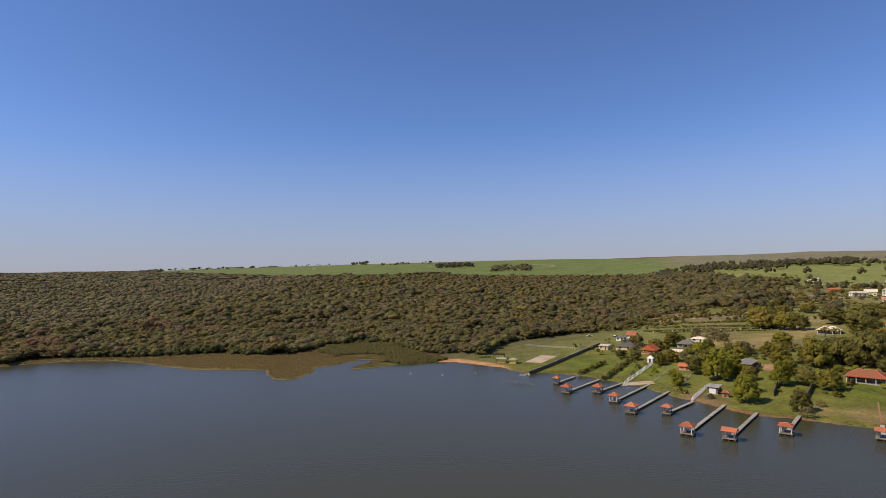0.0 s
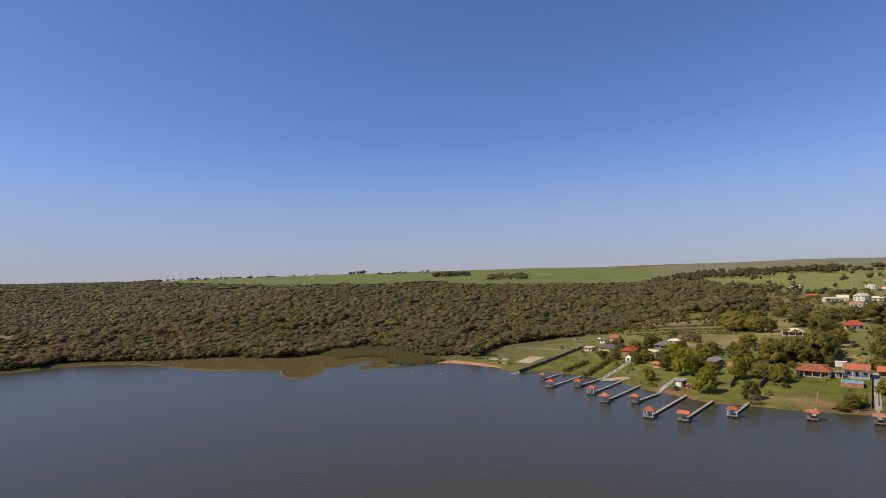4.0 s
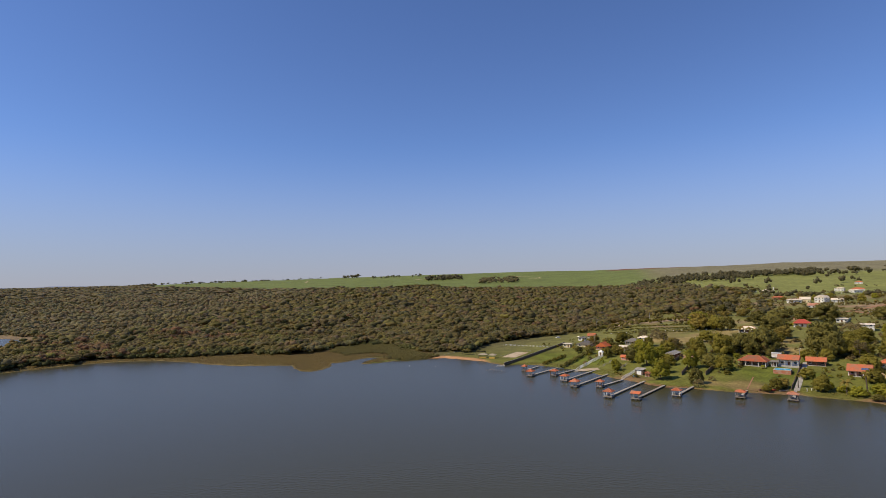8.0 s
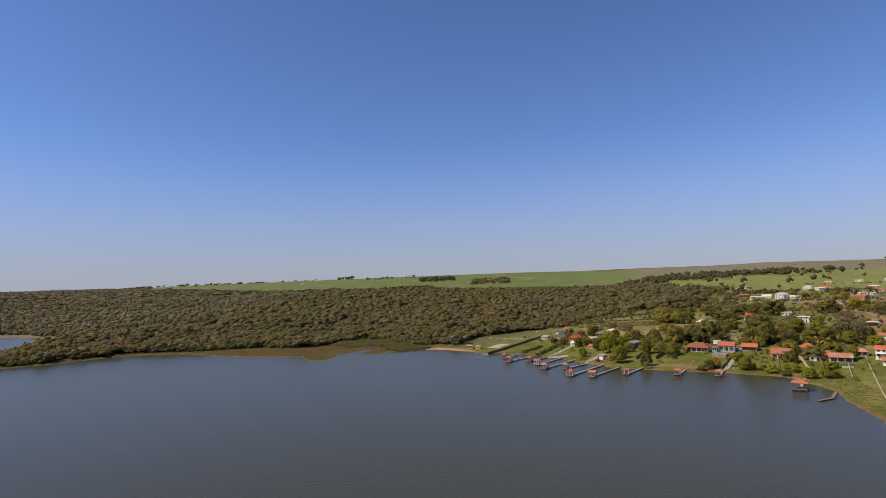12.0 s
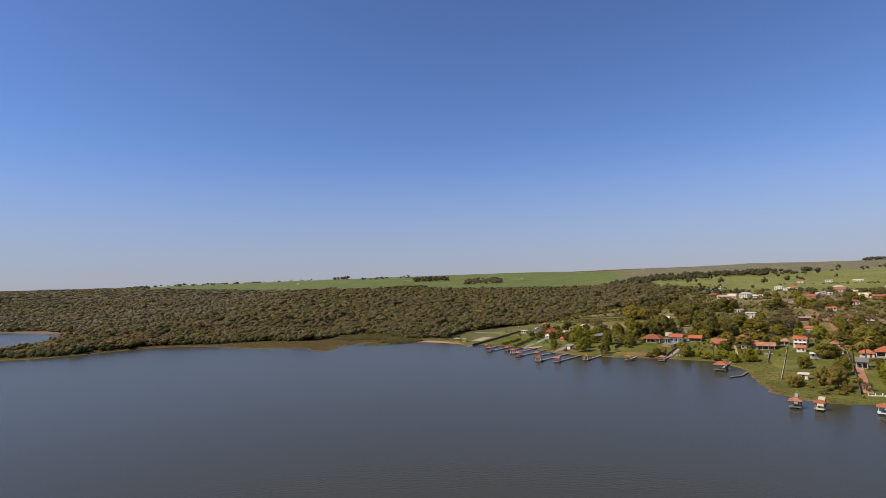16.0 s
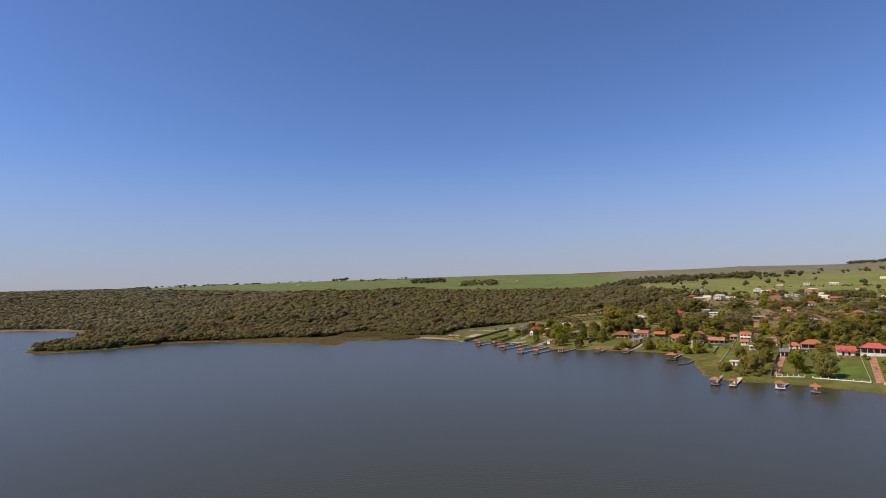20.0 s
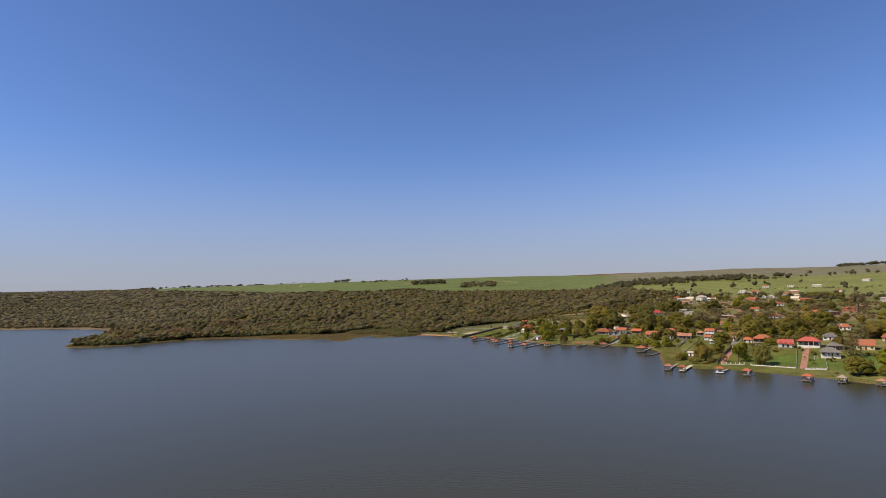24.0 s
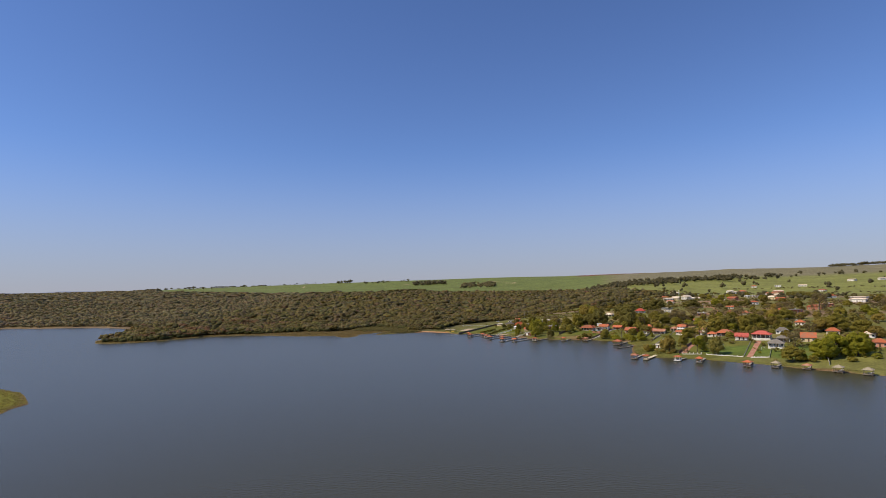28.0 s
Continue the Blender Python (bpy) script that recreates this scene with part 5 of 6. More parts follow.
def boat(x, y, yaw, length, mat, label, z=None):
    """An open boat: lofted hull with a hollow, rim and two thwarts."""
    x, y = x * K, y * K
    t = thing("rowing_boat", label, "boat", "boats on the shore", (x, y, max(ground_at(x, y), 0.0) if z is None else z), yaw)
    bm = bmesh.new()
    rings = []
    for i in range(9):
        f = i / 8
        hw = length * 0.17 * math.sin(math.pi * min(0.18 + f * 0.82, 1.0)) ** 0.6 + 0.03
        sheer = 0.45 + 0.25 * (2 * f - 1) ** 2
        xx = (f - 0.5) * length
        rings.append([bm.verts.new(p) for p in ((xx, -hw, sheer), (xx, -hw * 0.7, 0.1), (xx, 0, 0.0), (xx, hw * 0.7, 0.1), (xx, hw, sheer), (xx, hw * 0.8, sheer - 0.04), (xx, 0, 0.14), (xx, -hw * 0.8, sheer - 0.04))])
    for r0, r1 in zip(rings, rings[1:]):
        for j in range(8):
            bm.faces.new((r0[j], r0[(j + 1) % 8], r1[(j + 1) % 8], r1[j]))
    bm.faces.new(rings[0][::-1])
    bm.faces.new(rings[-1])
    bmesh.ops.recalc_face_normals(bm, faces=bm.faces[:])
    part("hull", bm, mat, t)
    for f in (-0.15, 0.2):
        part("thwart", boxed(f * length, 0, 0.32, 0.25, length * 0.26, 0.05), M_WOOD, t)
    return t


boat(113.2, 128.4, 50, 3.6, M_PAINT_WHITE, "white rowing boat moored by the jetty", 0.02)
boat(127.5, 133.5, 10, 4.2, M_RED_PAINT, "red boat drawn up under shore trees")
boat(130.5, 131.8, 5, 4.6, M_WOOD, "weathered boat drawn up on the bank")
boat(123.8, 134.6, 20, 3.6, M_TIMBER, "brown boat drawn up on the bank")


def car(x, y, yaw, mat, label):
    x, y = x * K, y * K
    t = thing("car", label, "car", "parked cars", (x, y, ground_at(x, y)), yaw)
    bm = boxed(0, 0, 0.3, 4.2, 1.7, 0.55, bevel=0.12)
    part("body", bm, mat, t)
    cab = boxed(-0.2, 0, 0.83, 2.3, 1.5, 0.55)
    for v in cab.verts:
        if v.co.z > 1.2:
            v.co.x = -0.2 + (v.co.x + 0.2) * 0.72
            v.co.y *= 0.86
    part("cabin", cab, M_GLASS, t, "dark glazed cabin")
    part("roof_panel", boxed(-0.2, 0, 1.37, 1.6, 1.25, 0.05, bevel=0.02), mat, t)
    for wx in (-1.3, 1.3):
        for wy in (-0.8, 0.8):
            wh = part("wheel", stick((wx, wy - 0.1, 0.32), (wx, wy + 0.1, 0.32), 0.32, sides=12), M_TYRE, t)
            part("rim", stick((wx, wy - 0.12, 0.32), (wx, wy + 0.12, 0.32), 0.18, sides=10), M_CONCRETE, wh)
    return t


car(87, 311, 20, M_PAINT_WHITE, "white car parked at the edge of the woods")
car(101, 297, 60, M_GREY_BLUE, "grey car by the far house")
car(99, 301, 50, M_DARK, "dark car by the far house")


def pergola(x, y, w, d, h, yaw, label, cover):
    x, y = x * K, y * K
    t = thing("pergola", label, "pergola", "beach shelters", (x, y, ground_at(x, y)), yaw)
    for sx in (-1, 1):
        for sy in (-1, 1):
            part("post", stick((sx * w / 2, sy * d / 2, -0.5), (sx * w / 2, sy * d / 2, h), 0.11), M_POST, t)
        part("beam", boxed(0, sx * d / 2, h, w + 0.6, 0.14, 0.16), M_POST, t)
    if cover is None:
        for i in range(7):
            part("slat", boxed(-w / 2 + w * i / 6, 0, h + 0.16, 0.12, d + 0.8, 0.12), M_POST, t)
        part("vine", leafy_slab(w, d, h + 0.25, 5), M_LEAF_DARK, t, "dark climbing vine")
    else:
        rf = part("roof", roof_shape(w, d, h + 0.15, 0.9, "hip", 0.5), cover, t)
        roof_caps(rf, w, d, h + 0.15, 0.9, "hip", M_THATCH, 0.5)
        part("counter", boxed(0, -d / 2 + 0.3, 0, w - 0.6, 0.4, 1.0), M_YELLOW, t, "yellow counter")
    return t


def leafy_slab(w, d, z, seed):
    bm = bmesh.new()
    rng = random.Random(seed)
    for i in range(70):
        bmesh.ops.create_icosphere(bm, subdivisions=1, radius=rng.uniform(0.25, 0.6), matrix=Matrix.Translation((rng.uniform(-w, w) / 2, rng.uniform(-d, d) / 2, z + rng.uniform(-0.5, 0.2))))
    return bm


pergola(20.0, 263.5, 6.6, 3.4, 2.9, 0, "dark vine-covered pergola beside the beach", None)
pergola(28.5, 258, 6.6, 3.4, 2.9, -8, "dark vine-covered pergola beside the beach", None)
pergola(28.6, 248.5, 5.6, 3.8, 2.2, -12, "beach kiosk with a pale thatched roof", M_THATCH)
pergola(33.6, 244.6, 4.4, 3.4, 2.2, -20, "yellow beach kiosk with a thatched roof", M_THATCH)


for bx, by in ((-13.1, 226.2), (0.8, 220.6), (15.0, 224.9)):
    buoy = thing("mooring_buoy", "small round white buoy floating off the beach", "buoy", "buoys off the beach", (bx * K, by * K, 0.0))
    bb = bmesh.new()
    bmesh.ops.create_uvsphere(bb, u_segments=12, v_segments=8, radius=0.24)
    part("float", bb, M_PAINT_WHITE, buoy)
    part("ring", stick((0, 0, 0.20), (0, 0, 0.32), 0.06, 0.04, 8), M_POST, buoy)
rubble = thing("rubble", "pale broken stones at the foot of the boundary wall", "stones", at=(35.2 * K, 218.5 * K, 0.0))
r_rng = random.Random(8)
for i in range(26):
    rx, ry, rr = r_rng.uniform(-3.2, 2.6), r_rng.uniform(-1.6, 2.2), r_rng.uniform(0.25, 0.7)
    rb = bmesh.new()
    bmesh.ops.create_icosphere(rb, subdivisions=1, radius=rr)
    for v in rb.verts:
        v.co = Vector((v.co.x * r_rng.uniform(0.8, 1.25), v.co.y * r_rng.uniform(0.8, 1.2), v.co.z * r_rng.uniform(0.5, 0.8)))
    bmesh.ops.translate(rb, verts=rb.verts[:], vec=(rx, ry, max(ground_at(35.2 * K + rx, 218.5 * K + ry), -0.2) + rr * 0.25))
    part("stone", rb, M_CONCRETE, rubble)


def goal(x, y, yaw):
    x, y = x * K, y * K
    t = thing("football_goal", "white metal football goal on the lawn", "goal", "goals on the lawn", (x, y, ground_at(x, y)), yaw)
    for s in (-1, 1):
        part("upright", stick((s * 1.6, 0, 0), (s * 1.6, 0, 1.9), 0.06), M_PAINT_WHITE, t)
        part("stay", stick((s * 1.6, 0, 1.9), (s * 1.6, 1.0, 0), 0.04), M_PAINT_WHITE, t)
    part("crossbar", stick((-1.6, 0, 1.9), (1.6, 0, 1.9), 0.06), M_PAINT_WHITE, t)


goal(181, 33, -60)
goal(191, 8, 20)
barrel = thing("plastic_drum", "blue plastic drum lying by the boathouse", "drum", at=(88.5 * K, 170.5 * K, ground_at(88.5 * K, 170.5 * K)), yaw=30)
part("drum_body", stick((-0.9, 0, 0.5), (0.9, 0, 0.5), 0.55, sides=12), M_BLUE, barrel)
part("drum_band", stick((-0.08, 0, 0.5), (0.08, 0, 0.5), 0.58, sides=12), M_GREY_BLUE, barrel)


def pole(x, y, h, label="grey concrete power pole"):
    x, y = x * K, y * K
    t = thing("power_pole", label, "pole", "power poles", (x, y, ground_at(x, y)))
    part("shaft", stick((0, 0, -1), (0, 0, h), 0.17, 0.1, 8), M_CONCRETE, t)
    part("crossarm", boxed(0, 0, h - 0.7, 1.8, 0.12, 0.14), M_WOOD, t)
    for i in (-0.8, 0, 0.8):
        part("insulator", stick((i, 0, h - 0.56), (i, 0, h - 0.36), 0.06), M_PAINT_WHITE, t)


for px, py, ph in ((120, 330, 9), (168, 352, 9), (98, 262, 8), (230, 300, 9), (176, 175, 9), (164, 172, 8), (300, 330, 10), (345, 300, 10), (388, 372, 10), (440, 620, 12)):
    pole(px, py, ph)

tower = thing("water_tower", "white water tower beside the farmhouse", "water tower", at=(452 * K, 648 * K, ground_at(452 * K, 648 * K)))
part("tower_shaft", stick((0, 0, -1), (0, 0, 7), 0.5, 0.45, 12), M_PAINT_WHITE, tower)
part("tower_tank", stick((0, 0, 7), (0, 0, 9), 1.0, 1.0, 14), M_PAINT_WHITE, tower)
part("tower_lid", stick((0, 0, 9), (0, 0, 9.4), 1.1, 0.4, 14), M_CONCRETE, tower)

# ---- trees ----
LIME = [(115, 233, 4.1, 7.7), (102, 191, 6.5, 13.1), (96, 161, 4.6, 9.9), (116, 176, 4.2, 9.7), (86, 188, 2.7, 5.9), (148, 118, 3.3, 4.3), (157, 118, 4.9, 4.9), (154, 103, 3.5, 5.1), (160, 100, 4.1, 7.6), (140, 38, 2.5, 5), (165, 26, 4, 10.1)]
GREEN = [(114, 259, 5, 8.3), (102, 172, 3.7, 8.1), (139, 221, 2.6, 7.2), (133, 203, 4.8, 10.1), (141, 194, 5.7, 13.3), (127, 167, 4.6, 8.8), (125, 161, 2, 2), (93, 222, 2.9, 6.7), (99, 227, 3.4, 6.4), (146, 201, 5.5, 10.9), (173, 180, 4.3, 3.2), (142, 128, 3.8, 7.5), (149, 146, 3.7, 5.6), (186, 296, 6.6, 11), (184, 283, 6.4, 11.4), (211, 195, 7.2, 9.2), (166, 133, 4.6, 6.2), (169, 174, 4.1, 5.8), (174, 169, 3.5, 6.9), (190, 126, 3.5, 6.9), (227, 161, 4, 6.7), (165, 48, 4.2, 8.5)]
GREEN_MORE = [(166, 70, 3.4, 6.3), (200, 56, 4.1, 4.7), (184, -26, 6.2, 10.1), (257, 38, 8.8, 11.7), (210, 88, 7.6, 13.7), (189, 172, 7.9, 12.3), (201, 162, 8.7, 12.2), (280, 117, 7, 10.5)]
DARK = [(99, 203, 4.1, 8.6), (124, 174, 4.7, 8.1), (106, 150, 3.4, 7.5), (150, 195, 5.8, 11.6), (154, 193, 6.3, 13.6), (158, 191, 6.8, 15.6), (163, 191, 5.4, 12.8), (166, 199, 6.8, 11.3), (155, 205, 6.7, 10.1), (201, 248, 8.1, 11.4), (181, 179, 9.9, 18.7), (180, 173, 6.5, 15.1), (189, 278, 5.7, 9.9), (150, 112, 2.8, 2.8), (274, 252, 10.2, 11.1), (244, 266, 9.3, 13.5), (243, 282, 7.8, 10.4), (311, 246, 8, 8), (219, 273, 10, 12.5), (215, 287, 8.5, 11.9), (165, 9, 5.2, 11), (222, 96, 8, 13.3)]
DARK_MORE = [(234, 103, 6.9, 12.4), (222, 72, 10.1, 16.5), (275, 127, 10.8, 13.9), (223, 118, 7, 15.4), (229, 108, 11.9, 13.4), (236, 86, 11.5, 15.8), (246, 85, 8.7, 11.6), (287, 158, 10.5, 7), (250, 40, 11.6, 11.6), (234, 84, 10.9, 15.5), (234, 101, 9.6, 12.8), (308, 99, 8.8, 10.5), (212, 112, 7.2, 11.2)]
DRY = [(131, 226, 6.2, 8.2), (104, 144, 2.5, 4.4), (114, 153, 1.9, 2.3), (138, 266, 5.3, 7), (136, 252, 4.5, 7.9), (187, 166, 4.7, 10.6), (216, 160, 10.5, 14.4), (254, 210, 7.7, 9.2), (223, 215, 8.9, 8.9), (204, 120, 6.8, 8.2), (216, 164, 9.2, 15.3), (256, 171, 9.7, 9.7), (266, 161, 11.3, 9.7), (314, 168, 11.1, 11.1), (264, 88, 4.5, 4.5), (208, 6, 5.1, 11.4), (329, 148, 7.8, 23.3)]
OLIVE = [(133, 137, 3.6, 4.5), (179, 294, 8.5, 14), (186, 299, 7.5, 13), (146, 26, 4.0, 10)]
PALMS = [(174, 237, 2.5, 7.4), (182, 242, 2.6, 5.3), (138, 135, 1.6, 5.7), (153, 120, 1.7, 8.7), (147, 122, 2.4, 5.3), (186, 142, 3.3, 8.8), (188, 139, 3.8, 7.7), (177, 134, 3, 6.4), (190, 66, 4, 11), (213, 97, 4.3, 11.4), (187, 69, 3.2, 7.7)]
GREEN_LOTS = [(229,-18,4.3,8.6),(204,-39,2.4,2.9),(261,23,7.4,9.9),(256,44,7.6,10.2),(191,-31,2.9,3.9),(187,86,5.1,8.5),(189,137,5.6,8.5),(176,147,5.7,8.5),(124,132,2.1,3.3),(129,134,3.3,5.4),(142,128,2.9,6.0),(171,76,2.2,3.6),(197,101,4.1,5.4),(193,87,3.3,6.5),(176,42,2.2,6.7),(204,64,3.1,4.4)]
DARK_LOTS = [(285,59,6.3,9.1),(177,133,5.5,7.4),(212,106,6.3,7.2),(152,119,1.6,1.9)]
DRY_LOTS = [(243,42,6.6,8.3),(252,30,3.6,4.9),(227,29,5.5,7.1),(153,22,2.8,4.2),(163,91,1.8,2.5),(219,138,4.6,5.3),(184,69,2.7,5.5),(219,157,6.3,7.9),(200,146,4.5,4.5)]
LIME_LOTS = [(217,-38,2.7,3.4),(163,18,2,4.2),(147,130,1.4,3.4),(148,125,2.7,2.9),(156,116,1.9,2.1),(160,114,2.1,2.4),(165,109,1.8,3.9),(174,115,1.4,3.4),(140,39,1.4,1.9)]
OLIVE_LOTS = [(256,6,5.5,9.5),(216,24,3.8,9.2),(158,32,2.1,2.6),(147,23,2.5,2.5),(143,20,2.1,1.9),(142,26,2,2.2)]
LEFT_GARDENS = [(122, 268, 2.7, 4.9, "d"), (136, 280, 2.9, 6.4, "y"), (139, 270, 4.0, 7.3, "y"), (140, 261, 2.8, 4.4, "m"), (90, 202, 2.1, 3.8, "l"), (107, 250, 2.3, 3.6, "d"), (113, 238, 2.5, 4.0, "d"), (97, 271, 2.2, 3.8, "m"), (180, 298, 7.5, 14, "l"), (100, 269, 3.9, 6.7, "o"), (83, 243, 3.0, 5.0, "d"), (87, 236, 3.0, 5.4, "d"), (104, 254, 3.9, 6.4, "d"), (100, 227, 4.0, 6.3, "o"), (129, 267, 3.7, 7.4, "y"), (72, 231, 1.2, 2.6, "d"), (142, 227, 2.4, 5.8, "d"), (130, 225, 5.0, 7.5, "o"), (110, 197, 6.5, 9.0, "l"), (124, 216, 4.0, 7.0, "m"), (113, 222, 3.5, 6.0, "d")]
GOLDEN = [(199, -27, 8, 13), (208, -25, 8, 15), (216, -28, 7.5, 14), (189, -25, 3.4, 5)]
TREE_ROWS = [(LIME, "l"), (GREEN, "m"), (GREEN_MORE, "m"), (DARK, "d"), ([(x, y, r * 0.62, h * 0.85) for x, y, r, h in DARK_MORE[::2]], "o"), ([(x, y, r * 0.66, h * 0.85) for x, y, r, h in DARK_MORE[1::2]], "m"), (DRY, "y"), (OLIVE, "o"), (PALMS, "p"), (GOLDEN, "Y"),
             (GREEN_LOTS, "m"), (DARK_LOTS, "d"), (DRY_LOTS, "y"), (LIME_LOTS, "l"), (OLIVE_LOTS, "o")]



def leaf_cloud(rng, clumps, leaves, leaf, core=True):
    """A domed crown one metre in radius and about two high, its foot at z = 0: small leaf sprays in clumps over a loose core."""
    vs, fs, k = [], [], 0
    bumps = [(rng.gauss(0, 1), rng.gauss(0, 1), rng.gauss(0, 1), rng.uniform(-0.25, 0.3)) for i in range(9)]
    for i in range(clumps):
        n = np.array((rng.gauss(0, 1), rng.gauss(0, 1), rng.gauss(0.3, 0.9)))
        n /= np.linalg.norm(n)
        reach = 0.80 + sum(h * max(0.0, n[0] * bx + n[1] * by + n[2] * bz) ** 3 / (bx * bx + by * by + bz * bz) ** 1.5 for bx, by, bz, h in bumps)
        o = n * min(reach, 1.0) * rng.choice((0.7, 0.9, 0.97, 1.02))
        flat = math.hypot(o[0], o[1])
        if o[2] < 0 and flat > 0.05:
            # the skirt falls almost straight to the ground
            o[:2] *= min(0.86 / flat, 1.5)
        o = o + np.array((0, 0, 0.92))
        s = rng.uniform(0.15, 0.29)
        if core and i % 2 == 0:
            bv, bf = ball(1, rng.randrange(99999), 0.3, 0.8)
            vs.append(bv * s * 1.15 + (o - (0, 0, 0.92)) * 0.78 + (0, 0, 0.9))
            fs.append(bf + k)
            k += len(bv)
        for j in range(leaves // clumps):
            m = np.array((rng.gauss(0, 1), rng.gauss(0, 1), rng.gauss(0.2, 0.9)))
            m /= np.linalg.norm(m)
            out = m * 0.75 + n * 0.65
            out /= np.linalg.norm(out)
            vs.append(leaf_spray(rng, o + m * s * (0.45 + 0.65 * rng.random()) * np.array((1.1, 1.1, 0.85)), out, leaf * rng.uniform(0.6, 1.5)))
            fs.append(np.array(((0, 1, 2), (0, 2, 3))) + k)
            k += 4
    return mesh_from("crown", np.concatenate(vs), np.concatenate(fs))


def trunk_mesh(rng, top=1.0):
    """A bent tapered trunk with limbs, for a tree two metres high."""
    bm = bmesh.new()
    p = Vector((0, 0, -0.12))
    w = 0.075
    for i in range(4):
        q = p + Vector((rng.uniform(-0.05, 0.05), rng.uniform(-0.05, 0.05), 0.28))
        s = stick(p, q, w, w * 0.82, 7)
        tmp = bpy.data.meshes.new("tmp")
        s.to_mesh(tmp)
        s.free()
        bm.from_mesh(tmp)
        bpy.data.meshes.remove(tmp)
        p, w = q, w * 0.82
    base = p
    for i in range(6):
        a = i * 1.05 + rng.uniform(-0.3, 0.3)
        e = base + Vector((math.cos(a) * 0.5, math.sin(a) * 0.5, rng.uniform(0.15, 0.6)))
        s = stick(base - Vector((0, 0, rng.uniform(0, 0.3))), e, 0.035, 0.012, 5)
        tmp = bpy.data.meshes.new("tmp")
        s.to_mesh(tmp)
        s.free()
        bm.from_mesh(tmp)
        bpy.data.meshes.remove(tmp)
    me = bpy.data.meshes.new("trunk")
    bm.to_mesh(me)
    bm.free()
    me.materials.append(M_BARK)
    return me


tree_rng = random.Random(11)
TRUNKS = [trunk_mesh(tree_rng) for i in range(3)]
M_LEAF_OLIVE = foliage("leaf_olive", (0.289, 0.235, 0.052), (0.366, 0.277, 0.075))
M_LEAF_GOLD = foliage("leaf_golden_green", (0.285, 0.285, 0.024), (0.345, 0.330, 0.040), spread=0.12, through_light=0.6)
CROWNS = {}
for key, mat, leaves in (("l", M_LEAF_LIME, 950), ("m", M_LEAF, 950), ("d", M_LEAF_DARK, 1000), ("y", M_LEAF_DRY, 620), ("o", M_LEAF_OLIVE, 900), ("Y", M_LEAF_GOLD, 1500)):
    CROWNS[key] = []
    for i in range(4):
        me = leaf_cloud(tree_rng, 70 if key != "y" else 44, leaves * 2, 0.07 if key != "y" else 0.05, key != "y")
        me.materials.append(mat)
        CROWNS[key].append(me)
KINDS = {"l": ("garden_tree", "light green broad-leaved tree on the lawn"), "m": ("garden_tree", "mid-green leafy tree among the gardens"), "d": ("shade_tree", "dense dark green shade tree"),
         "y": ("dry_tree", "sparse brownish dry-season tree"), "o": ("garden_tree", "olive-yellow leafy tree near the shore"), "Y": ("golden_tree", "large golden-green spreading tree by the shore")}


def tree(x, y, r, h, key, group="village trees", label="", bare=0.07):
    name, lab = KINDS[key]
    x, y, r, h = x * K, y * K, r * K * 0.83, h * K * 0.95
    t = thing(name, label or lab, "tree", group, (x, y, ground_at(x, y)), tree_rng.uniform(0, 360))
    i = tree_rng.randrange(4)
    # the crown takes the upper part; the trunk shows below it
    bole = 0.0 if (key == "Y" and bare < 0.1) or h < 3 else bare * h
    ch = (h - bole) / 1.95
    link("crown", CROWNS[key][i], t, m=Matrix.LocRotScale((0, 0, bole - 0.08 * h), None, (r, r * tree_rng.uniform(0.85, 1.1), ch)))
    link("trunk", TRUNKS[tree_rng.randrange(3)], t, m=Matrix.LocRotScale((0, 0, 0), None, (h * 0.42, h * 0.42, h * 0.45)))
    return t


def frond_mesh():
    bm = bmesh.new()
    prev = None
    for i in range(8):
        f = i / 7
        cx, cz = f, 0.28 * math.sin(f * 2.2) - 0.55 * f ** 2.2
        w = 0.16 * math.sin(math.pi * (0.12 + 0.86 * f))
        row = [bm.verts.new((cx, -w, cz - w * 0.7)), bm.verts.new((cx, 0, cz)), bm.verts.new((cx, w, cz - w * 0.7))]
        if prev:
            bm.faces.new((prev[0], prev[1], row[1], row[0]))
            bm.faces.new((prev[1], prev[2], row[2], row[1]))
        prev = row
    me = bpy.data.meshes.new("frond")
    bm.to_mesh(me)
    bm.free()
    me.materials.append(M_LEAF_OLIVE)
    return me


FROND = frond_mesh()
palm_bm = stick((0, 0, -0.1), (0.03, 0.02, 1.0), 0.035, 0.024, 7)
PALM_TRUNK = bpy.data.meshes.new("palm_trunk")
palm_bm.to_mesh(PALM_TRUNK)
palm_bm.free()
PALM_TRUNK.materials.append(M_BARK)


def palm(x, y, r, h):
    x, y, r, h = x * K, y * K, r * K, h * K
    t = thing("palm_tree", "slender palm with drooping olive fronds", "palm", "garden palms", (x, y, ground_at(x, y)), tree_rng.uniform(0, 360))
    link("trunk", PALM_TRUNK, t, m=Matrix.LocRotScale((0, 0, 0), None, (h * 0.9, h * 0.9, h * 0.82)))
    for i in range(14):
        m = Matrix.Translation((0.03 * h, 0.02 * h, h * 0.81)) @ Euler((0, radians(tree_rng.uniform(-48, 25)), i * 2.4)).to_matrix().to_4x4() @ Matrix.Scale(r * tree_rng.uniform(0.9, 1.2), 4)
        link("frond", FROND, t, m=m)
    return t


for x, y, r, h, key in LEFT_GARDENS:
    tree(x, y, r, h, key)
for rows, key in TREE_ROWS:
    for x, y, r, h in rows:
        if key == "p":
            palm(x, y, r, h)
        else:
            tree(x, y, r, h, key)

